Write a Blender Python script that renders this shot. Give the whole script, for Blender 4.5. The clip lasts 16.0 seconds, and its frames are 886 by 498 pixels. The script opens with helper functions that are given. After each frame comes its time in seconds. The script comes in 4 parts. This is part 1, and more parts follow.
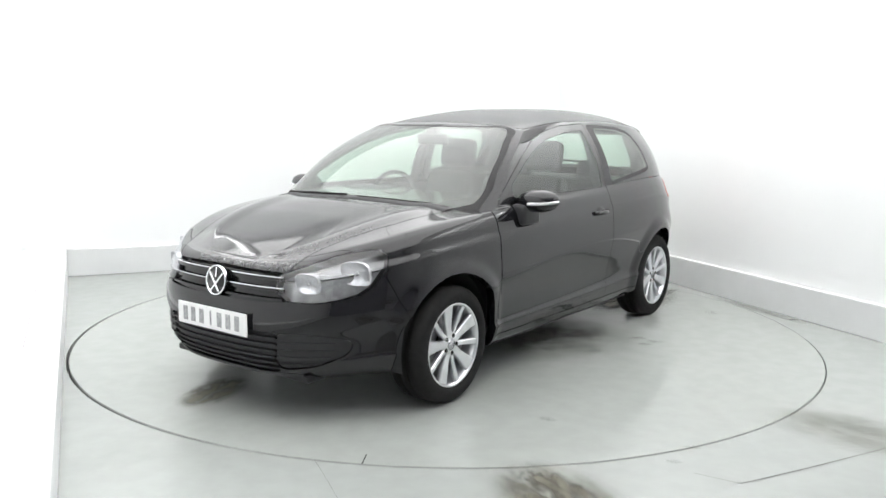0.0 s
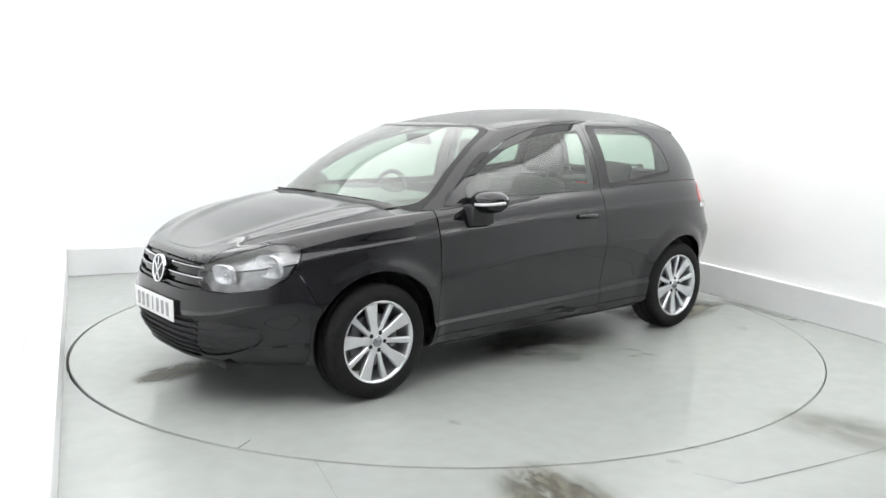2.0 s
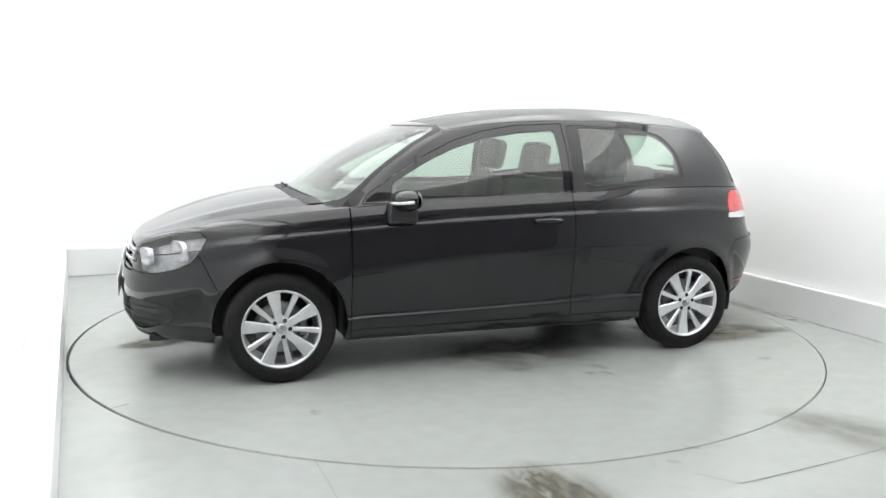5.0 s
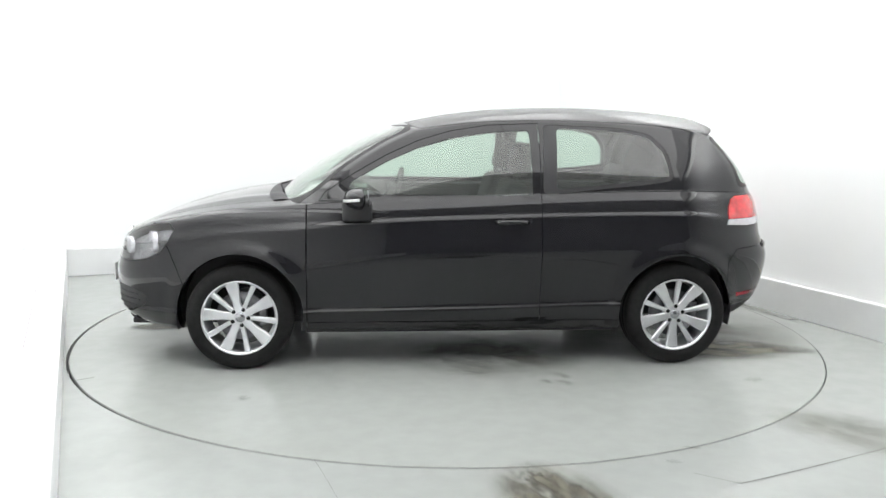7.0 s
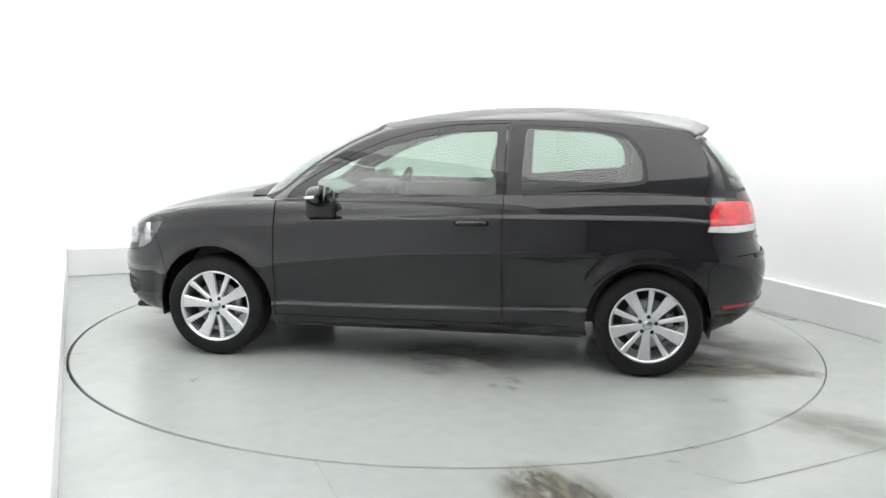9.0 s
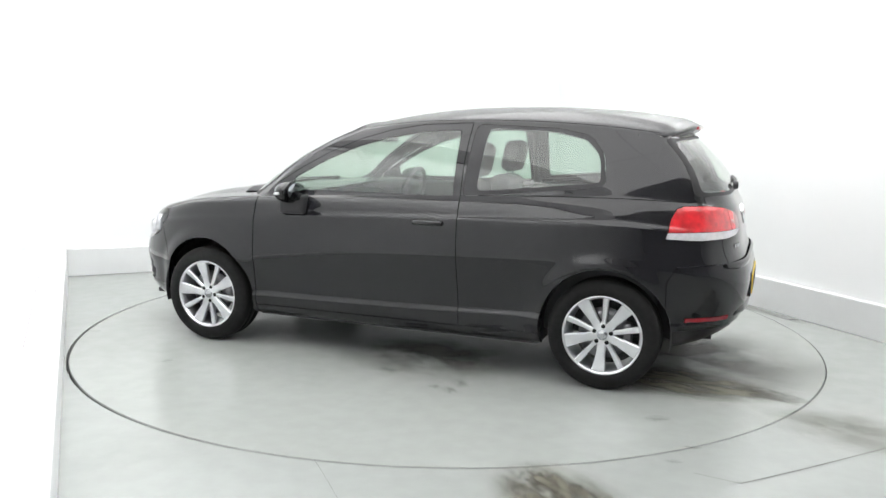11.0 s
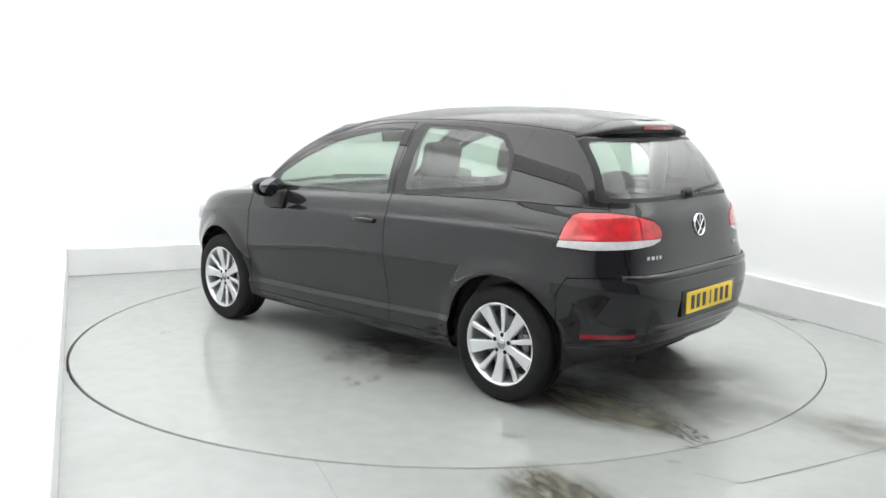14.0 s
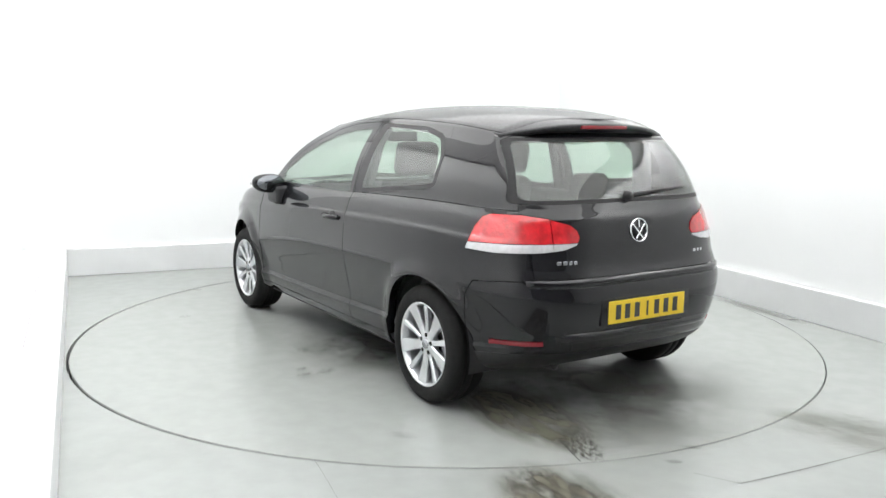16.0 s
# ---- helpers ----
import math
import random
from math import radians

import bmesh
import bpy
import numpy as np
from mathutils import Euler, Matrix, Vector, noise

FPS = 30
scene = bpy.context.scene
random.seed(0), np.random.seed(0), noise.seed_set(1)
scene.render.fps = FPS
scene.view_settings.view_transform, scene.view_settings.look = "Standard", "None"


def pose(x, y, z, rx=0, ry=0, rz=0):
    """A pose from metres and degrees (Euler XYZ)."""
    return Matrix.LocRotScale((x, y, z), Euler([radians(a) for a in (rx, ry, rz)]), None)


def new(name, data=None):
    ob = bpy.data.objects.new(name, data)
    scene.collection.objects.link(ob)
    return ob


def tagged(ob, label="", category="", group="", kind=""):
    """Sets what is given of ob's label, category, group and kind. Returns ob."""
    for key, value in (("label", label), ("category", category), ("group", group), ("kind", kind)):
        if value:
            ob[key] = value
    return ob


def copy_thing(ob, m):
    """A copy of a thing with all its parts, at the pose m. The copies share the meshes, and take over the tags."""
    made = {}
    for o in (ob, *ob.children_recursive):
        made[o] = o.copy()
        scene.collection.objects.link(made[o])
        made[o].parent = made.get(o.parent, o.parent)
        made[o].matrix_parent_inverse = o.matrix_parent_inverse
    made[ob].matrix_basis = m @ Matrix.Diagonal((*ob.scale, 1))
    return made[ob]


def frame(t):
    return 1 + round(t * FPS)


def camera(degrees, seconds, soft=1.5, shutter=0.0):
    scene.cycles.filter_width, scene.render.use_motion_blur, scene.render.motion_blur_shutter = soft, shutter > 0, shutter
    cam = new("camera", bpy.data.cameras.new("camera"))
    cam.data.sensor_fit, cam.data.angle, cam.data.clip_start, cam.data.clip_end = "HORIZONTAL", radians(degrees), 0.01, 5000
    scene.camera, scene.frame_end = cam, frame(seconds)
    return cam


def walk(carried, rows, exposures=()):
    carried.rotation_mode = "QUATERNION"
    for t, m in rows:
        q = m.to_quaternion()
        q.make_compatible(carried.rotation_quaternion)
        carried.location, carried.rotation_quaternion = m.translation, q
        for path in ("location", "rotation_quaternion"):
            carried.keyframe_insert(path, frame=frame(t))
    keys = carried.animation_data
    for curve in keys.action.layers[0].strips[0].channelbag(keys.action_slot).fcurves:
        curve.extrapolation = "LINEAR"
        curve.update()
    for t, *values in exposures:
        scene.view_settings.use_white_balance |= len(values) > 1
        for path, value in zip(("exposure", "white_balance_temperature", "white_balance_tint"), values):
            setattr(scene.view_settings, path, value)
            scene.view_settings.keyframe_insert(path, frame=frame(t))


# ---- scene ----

from mathutils.bvhtree import BVHTree

CLIP = 16.0
# turn of the table in degrees, as a smooth curve of the time
THETA = (232.21, 225.56, 218.57, 211.49, 204.44, 197.51, 190.72, 184.03, 177.39,
         170.75, 164.03, 157.18, 150.18, 143.05, 135.87, 128.77, 121.99)
CAR_X, CAR_Y = 0.002, 0.150          # the car stands a little off the table's axis
TABLE_R = 2.455
ROOM = 22.3                          # turn of the room against the camera's axis

# ---- camera ----
cam = camera(55.5, CLIP, 1.5)
_eye = pose(-0.147, -5.818, 1.45, 90 - 8.752, 0, -1.114) @ pose(0, 0, 0, 0, 0, 0.724)
walk(cam, [(0.0, _eye), (CLIP, _eye)], [(0.0, 0.0), (CLIP, 0.0)])

# ---- world and light ----
world = bpy.data.worlds.new("world")
scene.world = world
world.use_nodes = True
world.node_tree.nodes["Background"].inputs[0].default_value = (0.5, 0.52, 0.55, 1)
world.node_tree.nodes["Background"].inputs[1].default_value = 0.05
LIGHT = 2.20                        # strength of the ceiling's light panels


# ---- materials ----
def mat(name, color, rough=0.5, metal=0.0, coat=0.0, emit=0.0, vary=0.0, scale=8.0, bump=0.0, bscale=60.0, spec=0.5, trans=0.0, rvary=0.0):
    m = bpy.data.materials.new(name)
    m.use_nodes = True
    n, l = m.node_tree.nodes, m.node_tree.links
    b = n["Principled BSDF"]
    b.inputs["Base Color"].default_value = (*color, 1)
    b.inputs["Roughness"].default_value = rough
    b.inputs["Metallic"].default_value = metal
    b.inputs["Coat Weight"].default_value = coat
    b.inputs["Coat Roughness"].default_value = 0.03
    b.inputs["Coat IOR"].default_value = 1.54
    b.inputs["Specular IOR Level"].default_value = spec
    b.inputs["Transmission Weight"].default_value = trans
    if emit:
        b.inputs["Emission Color"].default_value = (*color, 1)
        b.inputs["Emission Strength"].default_value = emit
    if vary or bump or rvary:
        tc = n.new("ShaderNodeTexCoord")
        no = n.new("ShaderNodeTexNoise")
        no.inputs["Scale"].default_value = scale
        no.inputs["Detail"].default_value = 6
        l.new(tc.outputs["Object"], no.inputs["Vector"])
        if vary:
            mr = n.new("ShaderNodeMapRange")
            mr.inputs[1].default_value, mr.inputs[2].default_value = 0.3, 0.7
            mr.inputs[3].default_value, mr.inputs[4].default_value = 1 - vary, 1 + vary
            mx = n.new("ShaderNodeVectorMath")
            mx.operation = "SCALE"
            mx.inputs[0].default_value = color
            l.new(no.outputs[0], mr.inputs[0])
            l.new(mr.outputs[0], mx.inputs["Scale"])
            l.new(mx.outputs[0], b.inputs["Base Color"])
        if rvary:
            rr = n.new("ShaderNodeMapRange")
            rr.inputs[1].default_value, rr.inputs[2].default_value = 0.3, 0.7
            rr.inputs[3].default_value, rr.inputs[4].default_value = max(0, rough - rvary), rough + rvary
            l.new(no.outputs[0], rr.inputs[0])
            l.new(rr.outputs[0], b.inputs["Roughness"])
        if bump:
            nb = n.new("ShaderNodeTexNoise")
            nb.inputs["Scale"].default_value = bscale
            nb.inputs["Detail"].default_value = 4
            bu = n.new("ShaderNodeBump")
            bu.inputs["Strength"].default_value = bump
            bu.inputs["Distance"].default_value = 0.01
            l.new(tc.outputs["Object"], nb.inputs["Vector"])
            l.new(nb.outputs[0], bu.inputs["Height"])
            l.new(bu.outputs[0], b.inputs["Normal"])
    return m


def glass(name, tint, rough=0.0, dust=0.0):
    """A thin pane: it lets the light straight through, tinted, and mirrors by its angle."""
    m = bpy.data.materials.new(name)
    m.use_nodes = True
    n, l = m.node_tree.nodes, m.node_tree.links
    n.remove(n["Principled BSDF"])
    tr, gl, fr, mx = (n.new("ShaderNodeBsdfTransparent"), n.new("ShaderNodeBsdfGlossy"), n.new("ShaderNodeLayerWeight"), n.new("ShaderNodeMixShader"))
    tr.inputs[0].default_value = (*tint, 1)
    gl.inputs[0].default_value = (1, 1, 1, 1)
    gl.inputs["Roughness"].default_value = rough
    fr.inputs[0].default_value = 0.5
    pw, ad = n.new("ShaderNodeMath"), n.new("ShaderNodeMath")
    pw.operation, ad.operation = "POWER", "MULTIPLY_ADD"
    pw.inputs[1].default_value, ad.inputs[1].default_value, ad.inputs[2].default_value = 5.0, 0.93, 0.07
    l.new(fr.outputs["Facing"], pw.inputs[0])
    l.new(pw.outputs[0], ad.inputs[0])
    l.new(ad.outputs[0], mx.inputs[0])
    l.new(tr.outputs[0], mx.inputs[1])
    l.new(gl.outputs[0], mx.inputs[2])
    film, mix = n.new("ShaderNodeBsdfDiffuse"), n.new("ShaderNodeMixShader")
    film.inputs[0].default_value = (0.8, 0.82, 0.8, 1)
    mix.inputs[0].default_value = dust
    l.new(mx.outputs[0], mix.inputs[1])
    l.new(film.outputs[0], mix.inputs[2])
    l.new(mix.outputs[0], n["Material Output"].inputs[0])
    return m


PAINT = mat("black_paint", (0.0055, 0.0055, 0.0075), 0.4, coat=1.0, spec=0.05, rvary=0.05, scale=3)
def spotted(m, scale, lo, hi):
    """Dried water spots and dust: the clear coat's gloss varies in small dots."""
    n, l = m.node_tree.nodes, m.node_tree.links
    tc, no, mr = n.new("ShaderNodeTexCoord"), n.new("ShaderNodeTexNoise"), n.new("ShaderNodeMapRange")
    no.inputs["Scale"].default_value, no.inputs["Detail"].default_value, no.inputs["Roughness"].default_value = scale, 5, 0.7
    l.new(tc.outputs["Object"], no.inputs["Vector"])
    mr.inputs[1].default_value, mr.inputs[2].default_value, mr.inputs[3].default_value, mr.inputs[4].default_value = 0.40, 0.66, lo, hi
    l.new(no.outputs[0], mr.inputs[0])
    l.new(mr.outputs[0], n["Principled BSDF"].inputs["Coat Roughness"])


spotted(PAINT, 45, 0.015, 0.06)
DUSTY = mat("dusty_black_paint", (0.016, 0.016, 0.018), 0.45, coat=0.55, spec=0.15, vary=0.5, scale=55)
spotted(DUSTY, 70, 0.04, 0.24)
WETPAINT = mat("rain_spotted_black_paint", (0.009, 0.009, 0.011), 0.42, coat=1.0, spec=0.08, vary=0.4, scale=60)
spotted(WETPAINT, 60, 0.02, 0.16)
BLACK = mat("black_plastic", (0.018, 0.018, 0.02), 0.5, vary=0.2, bump=0.1, bscale=300)
GLOSSBLACK = mat("gloss_black", (0.008, 0.008, 0.009), 0.12)
RUBBER = mat("tyre_rubber", (0.010, 0.010, 0.010), 0.75, spec=0.25, vary=0.25, scale=30, bump=0.2, bscale=200)
ALLOY = mat("silver_alloy", (0.72, 0.73, 0.75), 0.28, metal=0.85, vary=0.06, scale=14)
STEEL = mat("brake_steel", (0.25, 0.25, 0.26), 0.4, metal=0.9, vary=0.2, scale=20)
CHROME = mat("chrome", (0.85, 0.86, 0.88), 0.08, metal=1.0)
DARKCHROME = mat("dull_chrome", (0.5, 0.51, 0.53), 0.25, metal=1.0)
GLASS = glass("green_tinted_glass", (0.62, 0.74, 0.66), dust=0.05)
SCREENGLASS = glass("dusty_green_glass", (0.62, 0.74, 0.66), dust=0.11)
CLEAR = glass("clear_lens", (0.93, 0.94, 0.95))
RED = mat("red_lens", (0.60, 0.012, 0.02), 0.12, coat=1.0, vary=0.35, scale=22, bump=0.25, bscale=45)
REDDARK = mat("dark_red_lens", (0.25, 0.006, 0.015), 0.12, coat=0.6)
WHITELENS = mat("white_lens", (0.62, 0.62, 0.63), 0.15, coat=0.8, vary=0.1, scale=50)
PLATEWHITE = mat("white_plate", (0.8, 0.8, 0.8), 0.35, vary=0.04)
PLATEYELLOW = mat("yellow_plate", (0.90, 0.64, 0.04), 0.35, vary=0.06)
INK = mat("plate_ink", (0.05, 0.05, 0.05), 0.5)
SEAL = mat("rubber_seal", (0.015, 0.015, 0.016), 0.5, spec=0.35, vary=0.2, scale=30)
# front plate's ink, painted paler to stand for overexposure
PLATEGREY = mat("overexposed_plate_ink", (0.34, 0.34, 0.35), 0.5, vary=0.3, scale=60)
FABRIC = mat("dark_seat_cloth", (0.03, 0.031, 0.033), 0.9, vary=0.25, scale=60, bump=0.3, bscale=250)
LAMPGREY = mat("lamp_housing_grey", (0.34, 0.34, 0.345), 0.35, metal=0.4, vary=0.25, scale=25)
REFLECTOR = mat("satin_reflector", (0.54, 0.54, 0.56), 0.3, metal=0.75, vary=0.2, scale=30, bump=0.5, bscale=60)
MIRROR = mat("mirror_glass", (0.16, 0.17, 0.18), 0.02, metal=1.0)
TRIM = mat("grey_cabin_trim", (0.055, 0.056, 0.06), 0.7, vary=0.15, scale=30)
HEADLINER = mat("light_headliner", (0.45, 0.45, 0.43), 0.9, vary=0.05)
WALL = mat("white_wall_paint", (0.80, 0.81, 0.81), 0.7, vary=0.02, scale=1.2, bump=0.03, bscale=40)
SKIRT = mat("grey_white_skirting", (0.68, 0.69, 0.69), 0.55, vary=0.06, scale=2.5, bump=0.05)
DARK = mat("dark_shutter", (0.26, 0.26, 0.27), 0.7, vary=0.2)


def soft_falloff(m, peak):
    """A diffuser that is brightest in its middle and dims towards its rim."""
    n, l = m.node_tree.nodes, m.node_tree.links
    tc, sep = n.new("ShaderNodeTexCoord"), n.new("ShaderNodeSeparateXYZ")
    l.new(tc.outputs["Generated"], sep.inputs[0])
    val = None
    for k in ("Y", "Z"):
        ab, mr = n.new("ShaderNodeMath"), n.new("ShaderNodeMapRange")
        sub = n.new("ShaderNodeMath")
        sub.operation, sub.inputs[1].default_value = "SUBTRACT", 0.5
        ab.operation = "ABSOLUTE"
        mr.interpolation_type = "SMOOTHSTEP"
        mr.inputs[1].default_value, mr.inputs[2].default_value, mr.inputs[3].default_value, mr.inputs[4].default_value = (0.35, 0.5, 1.0, 0.4) if k == "Y" else (0.05, 0.5, 1.0, 0.08)
        l.new(sep.outputs[k], sub.inputs[0])
        l.new(sub.outputs[0], ab.inputs[0])
        l.new(ab.outputs[0], mr.inputs[0])
        if val is None:
            val = mr.outputs[0]
        else:
            mu = n.new("ShaderNodeMath")
            mu.operation = "MULTIPLY"
            l.new(val, mu.inputs[0])
            l.new(mr.outputs[0], mu.inputs[1])
            val = mu.outputs[0]
    sc = n.new("ShaderNodeMath")
    sc.operation, sc.inputs[1].default_value = "MULTIPLY", peak
    l.new(val, sc.inputs[0])
    l.new(sc.outputs[0], n["Principled BSDF"].inputs["Emission Strength"])


# glow of the fill lights added out of view to brighten the side walls
FILLMAT = mat("added_wall_fill_glow", (1.0, 1.0, 1.0), 0.5, emit=1.0)
soft_falloff(FILLMAT, 9.5)
LIGHTMAT = mat("light_panel", (1.0, 1.0, 1.0), 0.5, emit=LIGHT)
CEIL = mat("white_ceiling", (0.8, 0.8, 0.8), 0.8, vary=0.03)


def floor_paint(name, base, seed, stains, wet=0.0):
    """Worn grey floor paint with a wet gloss, scuffs and soft grey stains."""
    m = mat(name, base, 0.22)
    n, l = m.node_tree.nodes, m.node_tree.links
    b = n["Principled BSDF"]
    tc = n.new("ShaderNodeTexCoord")
    mp = n.new("ShaderNodeMapping")
    mp.inputs["Location"].default_value = (seed, seed * 0.7, 0)
    l.new(tc.outputs["Object"], mp.inputs[0])
    big, fine = n.new("ShaderNodeTexNoise"), n.new("ShaderNodeTexNoise")
    big.inputs["Scale"].default_value, big.inputs["Detail"].default_value, big.inputs["Distortion"].default_value = 0.9, 4, 0.2
    fine.inputs["Scale"].default_value, fine.inputs["Detail"].default_value = 9, 8
    l.new(mp.outputs[0], big.inputs["Vector"])
    l.new(mp.outputs[0], fine.inputs["Vector"])
    ramp = n.new("ShaderNodeMapRange")
    ramp.inputs[1].default_value, ramp.inputs[2].default_value = 0.45, 0.78
    ramp.inputs[3].default_value, ramp.inputs[4].default_value = 0.0, stains
    ramp.interpolation_type = "SMOOTHSTEP"
    l.new(big.outputs[0], ramp.inputs[0])
    fr = n.new("ShaderNodeMapRange")
    fr.inputs[1].default_value, fr.inputs[2].default_value = 0.35, 0.65
    fr.inputs[3].default_value, fr.inputs[4].default_value = 0.97, 1.03
    l.new(fine.outputs[0], fr.inputs[0])
    mix = n.new("ShaderNodeMix")
    mix.data_type = "RGBA"
    mix.inputs[6].default_value = (*base, 1)
    mix.inputs[7].default_value = (0.10, 0.095, 0.085, 1)
    l.new(ramp.outputs[0], mix.inputs[0])
    sc = n.new("ShaderNodeVectorMath")
    sc.operation = "SCALE"
    l.new(mix.outputs[2], sc.inputs[0])
    l.new(fr.outputs[0], sc.inputs["Scale"])
    l.new(sc.outputs[0], b.inputs["Base Color"])
    rr = n.new("ShaderNodeMapRange")
    rr.inputs[1].default_value, rr.inputs[2].default_value = 0.35, 0.7
    rr.inputs[3].default_value, rr.inputs[4].default_value = 0.20 - wet, 0.27 - 0.6 * wet
    l.new(big.outputs[0], rr.inputs[0])
    l.new(rr.outputs[0], b.inputs["Roughness"])
    return m


FLOOR = floor_paint("grey_floor_paint", (0.335, 0.350, 0.340), 3.1, 0.10)
TABLE = floor_paint("grey_turntable_paint", (0.345, 0.360, 0.347), 0.4, 0.10, 0.05)
JOINT = mat("floor_joint_grey", (0.10, 0.10, 0.095), 0.7, vary=0.3, scale=30)
GAP = mat("table_gap", (0.01, 0.01, 0.01), 0.9)


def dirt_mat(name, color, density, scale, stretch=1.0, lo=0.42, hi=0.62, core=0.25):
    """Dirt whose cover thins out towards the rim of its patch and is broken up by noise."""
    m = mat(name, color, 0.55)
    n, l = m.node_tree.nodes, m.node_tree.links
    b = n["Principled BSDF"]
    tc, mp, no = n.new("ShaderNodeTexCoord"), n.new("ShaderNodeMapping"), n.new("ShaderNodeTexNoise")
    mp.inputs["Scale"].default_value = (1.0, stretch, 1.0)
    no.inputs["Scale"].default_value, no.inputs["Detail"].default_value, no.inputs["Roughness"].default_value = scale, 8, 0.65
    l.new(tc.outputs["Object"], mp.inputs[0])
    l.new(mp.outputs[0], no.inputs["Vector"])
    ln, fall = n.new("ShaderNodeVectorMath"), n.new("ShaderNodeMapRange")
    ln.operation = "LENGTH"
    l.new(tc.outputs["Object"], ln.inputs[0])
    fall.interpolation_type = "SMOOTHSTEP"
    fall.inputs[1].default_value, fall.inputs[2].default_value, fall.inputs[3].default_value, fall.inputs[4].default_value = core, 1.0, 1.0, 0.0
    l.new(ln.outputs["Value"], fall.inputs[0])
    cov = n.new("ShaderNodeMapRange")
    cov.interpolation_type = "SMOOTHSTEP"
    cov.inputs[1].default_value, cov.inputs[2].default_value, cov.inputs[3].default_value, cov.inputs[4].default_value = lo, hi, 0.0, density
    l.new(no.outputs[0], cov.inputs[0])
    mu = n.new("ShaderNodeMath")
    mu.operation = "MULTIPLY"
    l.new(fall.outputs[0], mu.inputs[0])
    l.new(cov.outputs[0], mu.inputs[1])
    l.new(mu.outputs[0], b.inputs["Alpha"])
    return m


TYREMARK = dirt_mat("tyre_smear", (0.135, 0.130, 0.095), 0.85, 2.0, 1.5, 0.28, 0.60, 0.5)
SMEAR = dirt_mat("faint_tyre_smear", (0.17, 0.165, 0.125), 0.38, 1.8, 1.4, 0.28, 0.62)
MUD = dirt_mat("brown_mud", (0.060, 0.054, 0.038), 0.9, 4.5, 1.3, 0.42, 0.64, 0.5)
DULLDARK = dirt_mat("dull_dark_patch", (0.12, 0.12, 0.105), 0.72, 1.5, 1.0, 0.32, 0.62)
SPOT = dirt_mat("dark_spot", (0.16, 0.16, 0.15), 0.32, 1.2, 1.0, 0.35, 0.6)


# ---- mesh helpers ----
def part(name, bm, material, parent=None, label="", smooth=True, mats=None):
    """Links a bmesh as one mesh object, under a thing or a part."""
    me = bpy.data.meshes.new(name)
    bm.to_mesh(me)
    bm.free()
    for p in me.polygons:
        p.use_smooth = smooth
    for m in (mats or [material]):
        me.materials.append(m)
    ob = new(name, me)
    ob.parent = parent
    if label:
        tagged(ob, label)
    return ob


def box_bm(x0, x1, y0, y1, z0, z1, bevel=0.0, seg=2):
    bm = bmesh.new()
    bmesh.ops.create_cube(bm, size=1)
    for v in bm.verts:
        v.co = Vector(((x0 + x1) / 2 + v.co.x * (x1 - x0), (y0 + y1) / 2 + v.co.y * (y1 - y0), (z0 + z1) / 2 + v.co.z * (z1 - z0)))
    if bevel:
        bmesh.ops.bevel(bm, geom=bm.edges[:], offset=bevel, segments=seg, affect="EDGES", profile=0.5)
    return bm


def join(*bms):
    out = bmesh.new()
    for b in bms:
        me = bpy.data.meshes.new("t")
        b.to_mesh(me)
        out.from_mesh(me)
        b.free()
        bpy.data.meshes.remove(me)
    return out


def moved(bm, m):
    bmesh.ops.transform(bm, matrix=m, verts=bm.verts)
    return bm


def lathe(profile, n=48, axis="y"):
    """Turns a profile of (radius, along) about an axis."""
    bm = bmesh.new()
    rings = []
    for i in range(n):
        a = 2 * math.pi * i / n
        c, s = math.cos(a), math.sin(a)
        rings.append([bm.verts.new({"y": (r * c, h, r * s), "z": (r * c, r * s, h), "x": (h, r * c, r * s)}[axis]) for r, h in profile])
    for i in range(n):
        p, q = rings[i], rings[(i + 1) % n]
        for k in range(len(profile) - 1):
            bm.faces.new((p[k], q[k], q[k + 1], p[k + 1]))
    bmesh.ops.remove_doubles(bm, verts=bm.verts, dist=1e-6)
    bmesh.ops.recalc_face_normals(bm, faces=bm.faces)
    return bm


def tube(points, r, n=8, closed=False):
    """A round bar along points."""
    bm = bmesh.new()
    pts = [Vector(p) for p in points]
    rings = []
    for i, p in enumerate(pts):
        a = pts[i - 1] if i or closed else p
        b = pts[(i + 1) % len(pts)] if i < len(pts) - 1 or closed else p
        d = (b - a).normalized()
        u = d.cross(Vector((0, 0, 1)) if abs(d.z) < 0.9 else Vector((1, 0, 0))).normalized()
        w = d.cross(u)
        rings.append([bm.verts.new(p + (u * math.cos(2 * math.pi * k / n) + w * math.sin(2 * math.pi * k / n)) * r) for k in range(n)])
    m = len(rings)
    for i in range(m if closed else m - 1):
        for k in range(n):
            bm.faces.new((rings[i][k], rings[i][(k + 1) % n], rings[(i + 1) % m][(k + 1) % n], rings[(i + 1) % m][k]))
    if not closed:
        bm.faces.new(rings[0])
        bm.faces.new(rings[-1])
    bmesh.ops.recalc_face_normals(bm, faces=bm.faces)
    return bm


# ---- the room ----
RB = Vector((math.cos(radians(ROOM)), math.sin(radians(ROOM)), 0))       # along the back wall
RM = pose(0, 0, 0, 0, 0, ROOM)                                          # room space: x along the back wall, y into the room's depth
X_L, X_R, Y_B, Y_F, Z_C = -2.48, 2.57, 2.90, -7.2, 3.5
SK = 0.245


def structure(name, bm, material, label, category):
    ob = part(name, moved(bm, RM), material, None, "", False)
    return tagged(ob, label, category, "", "structure")


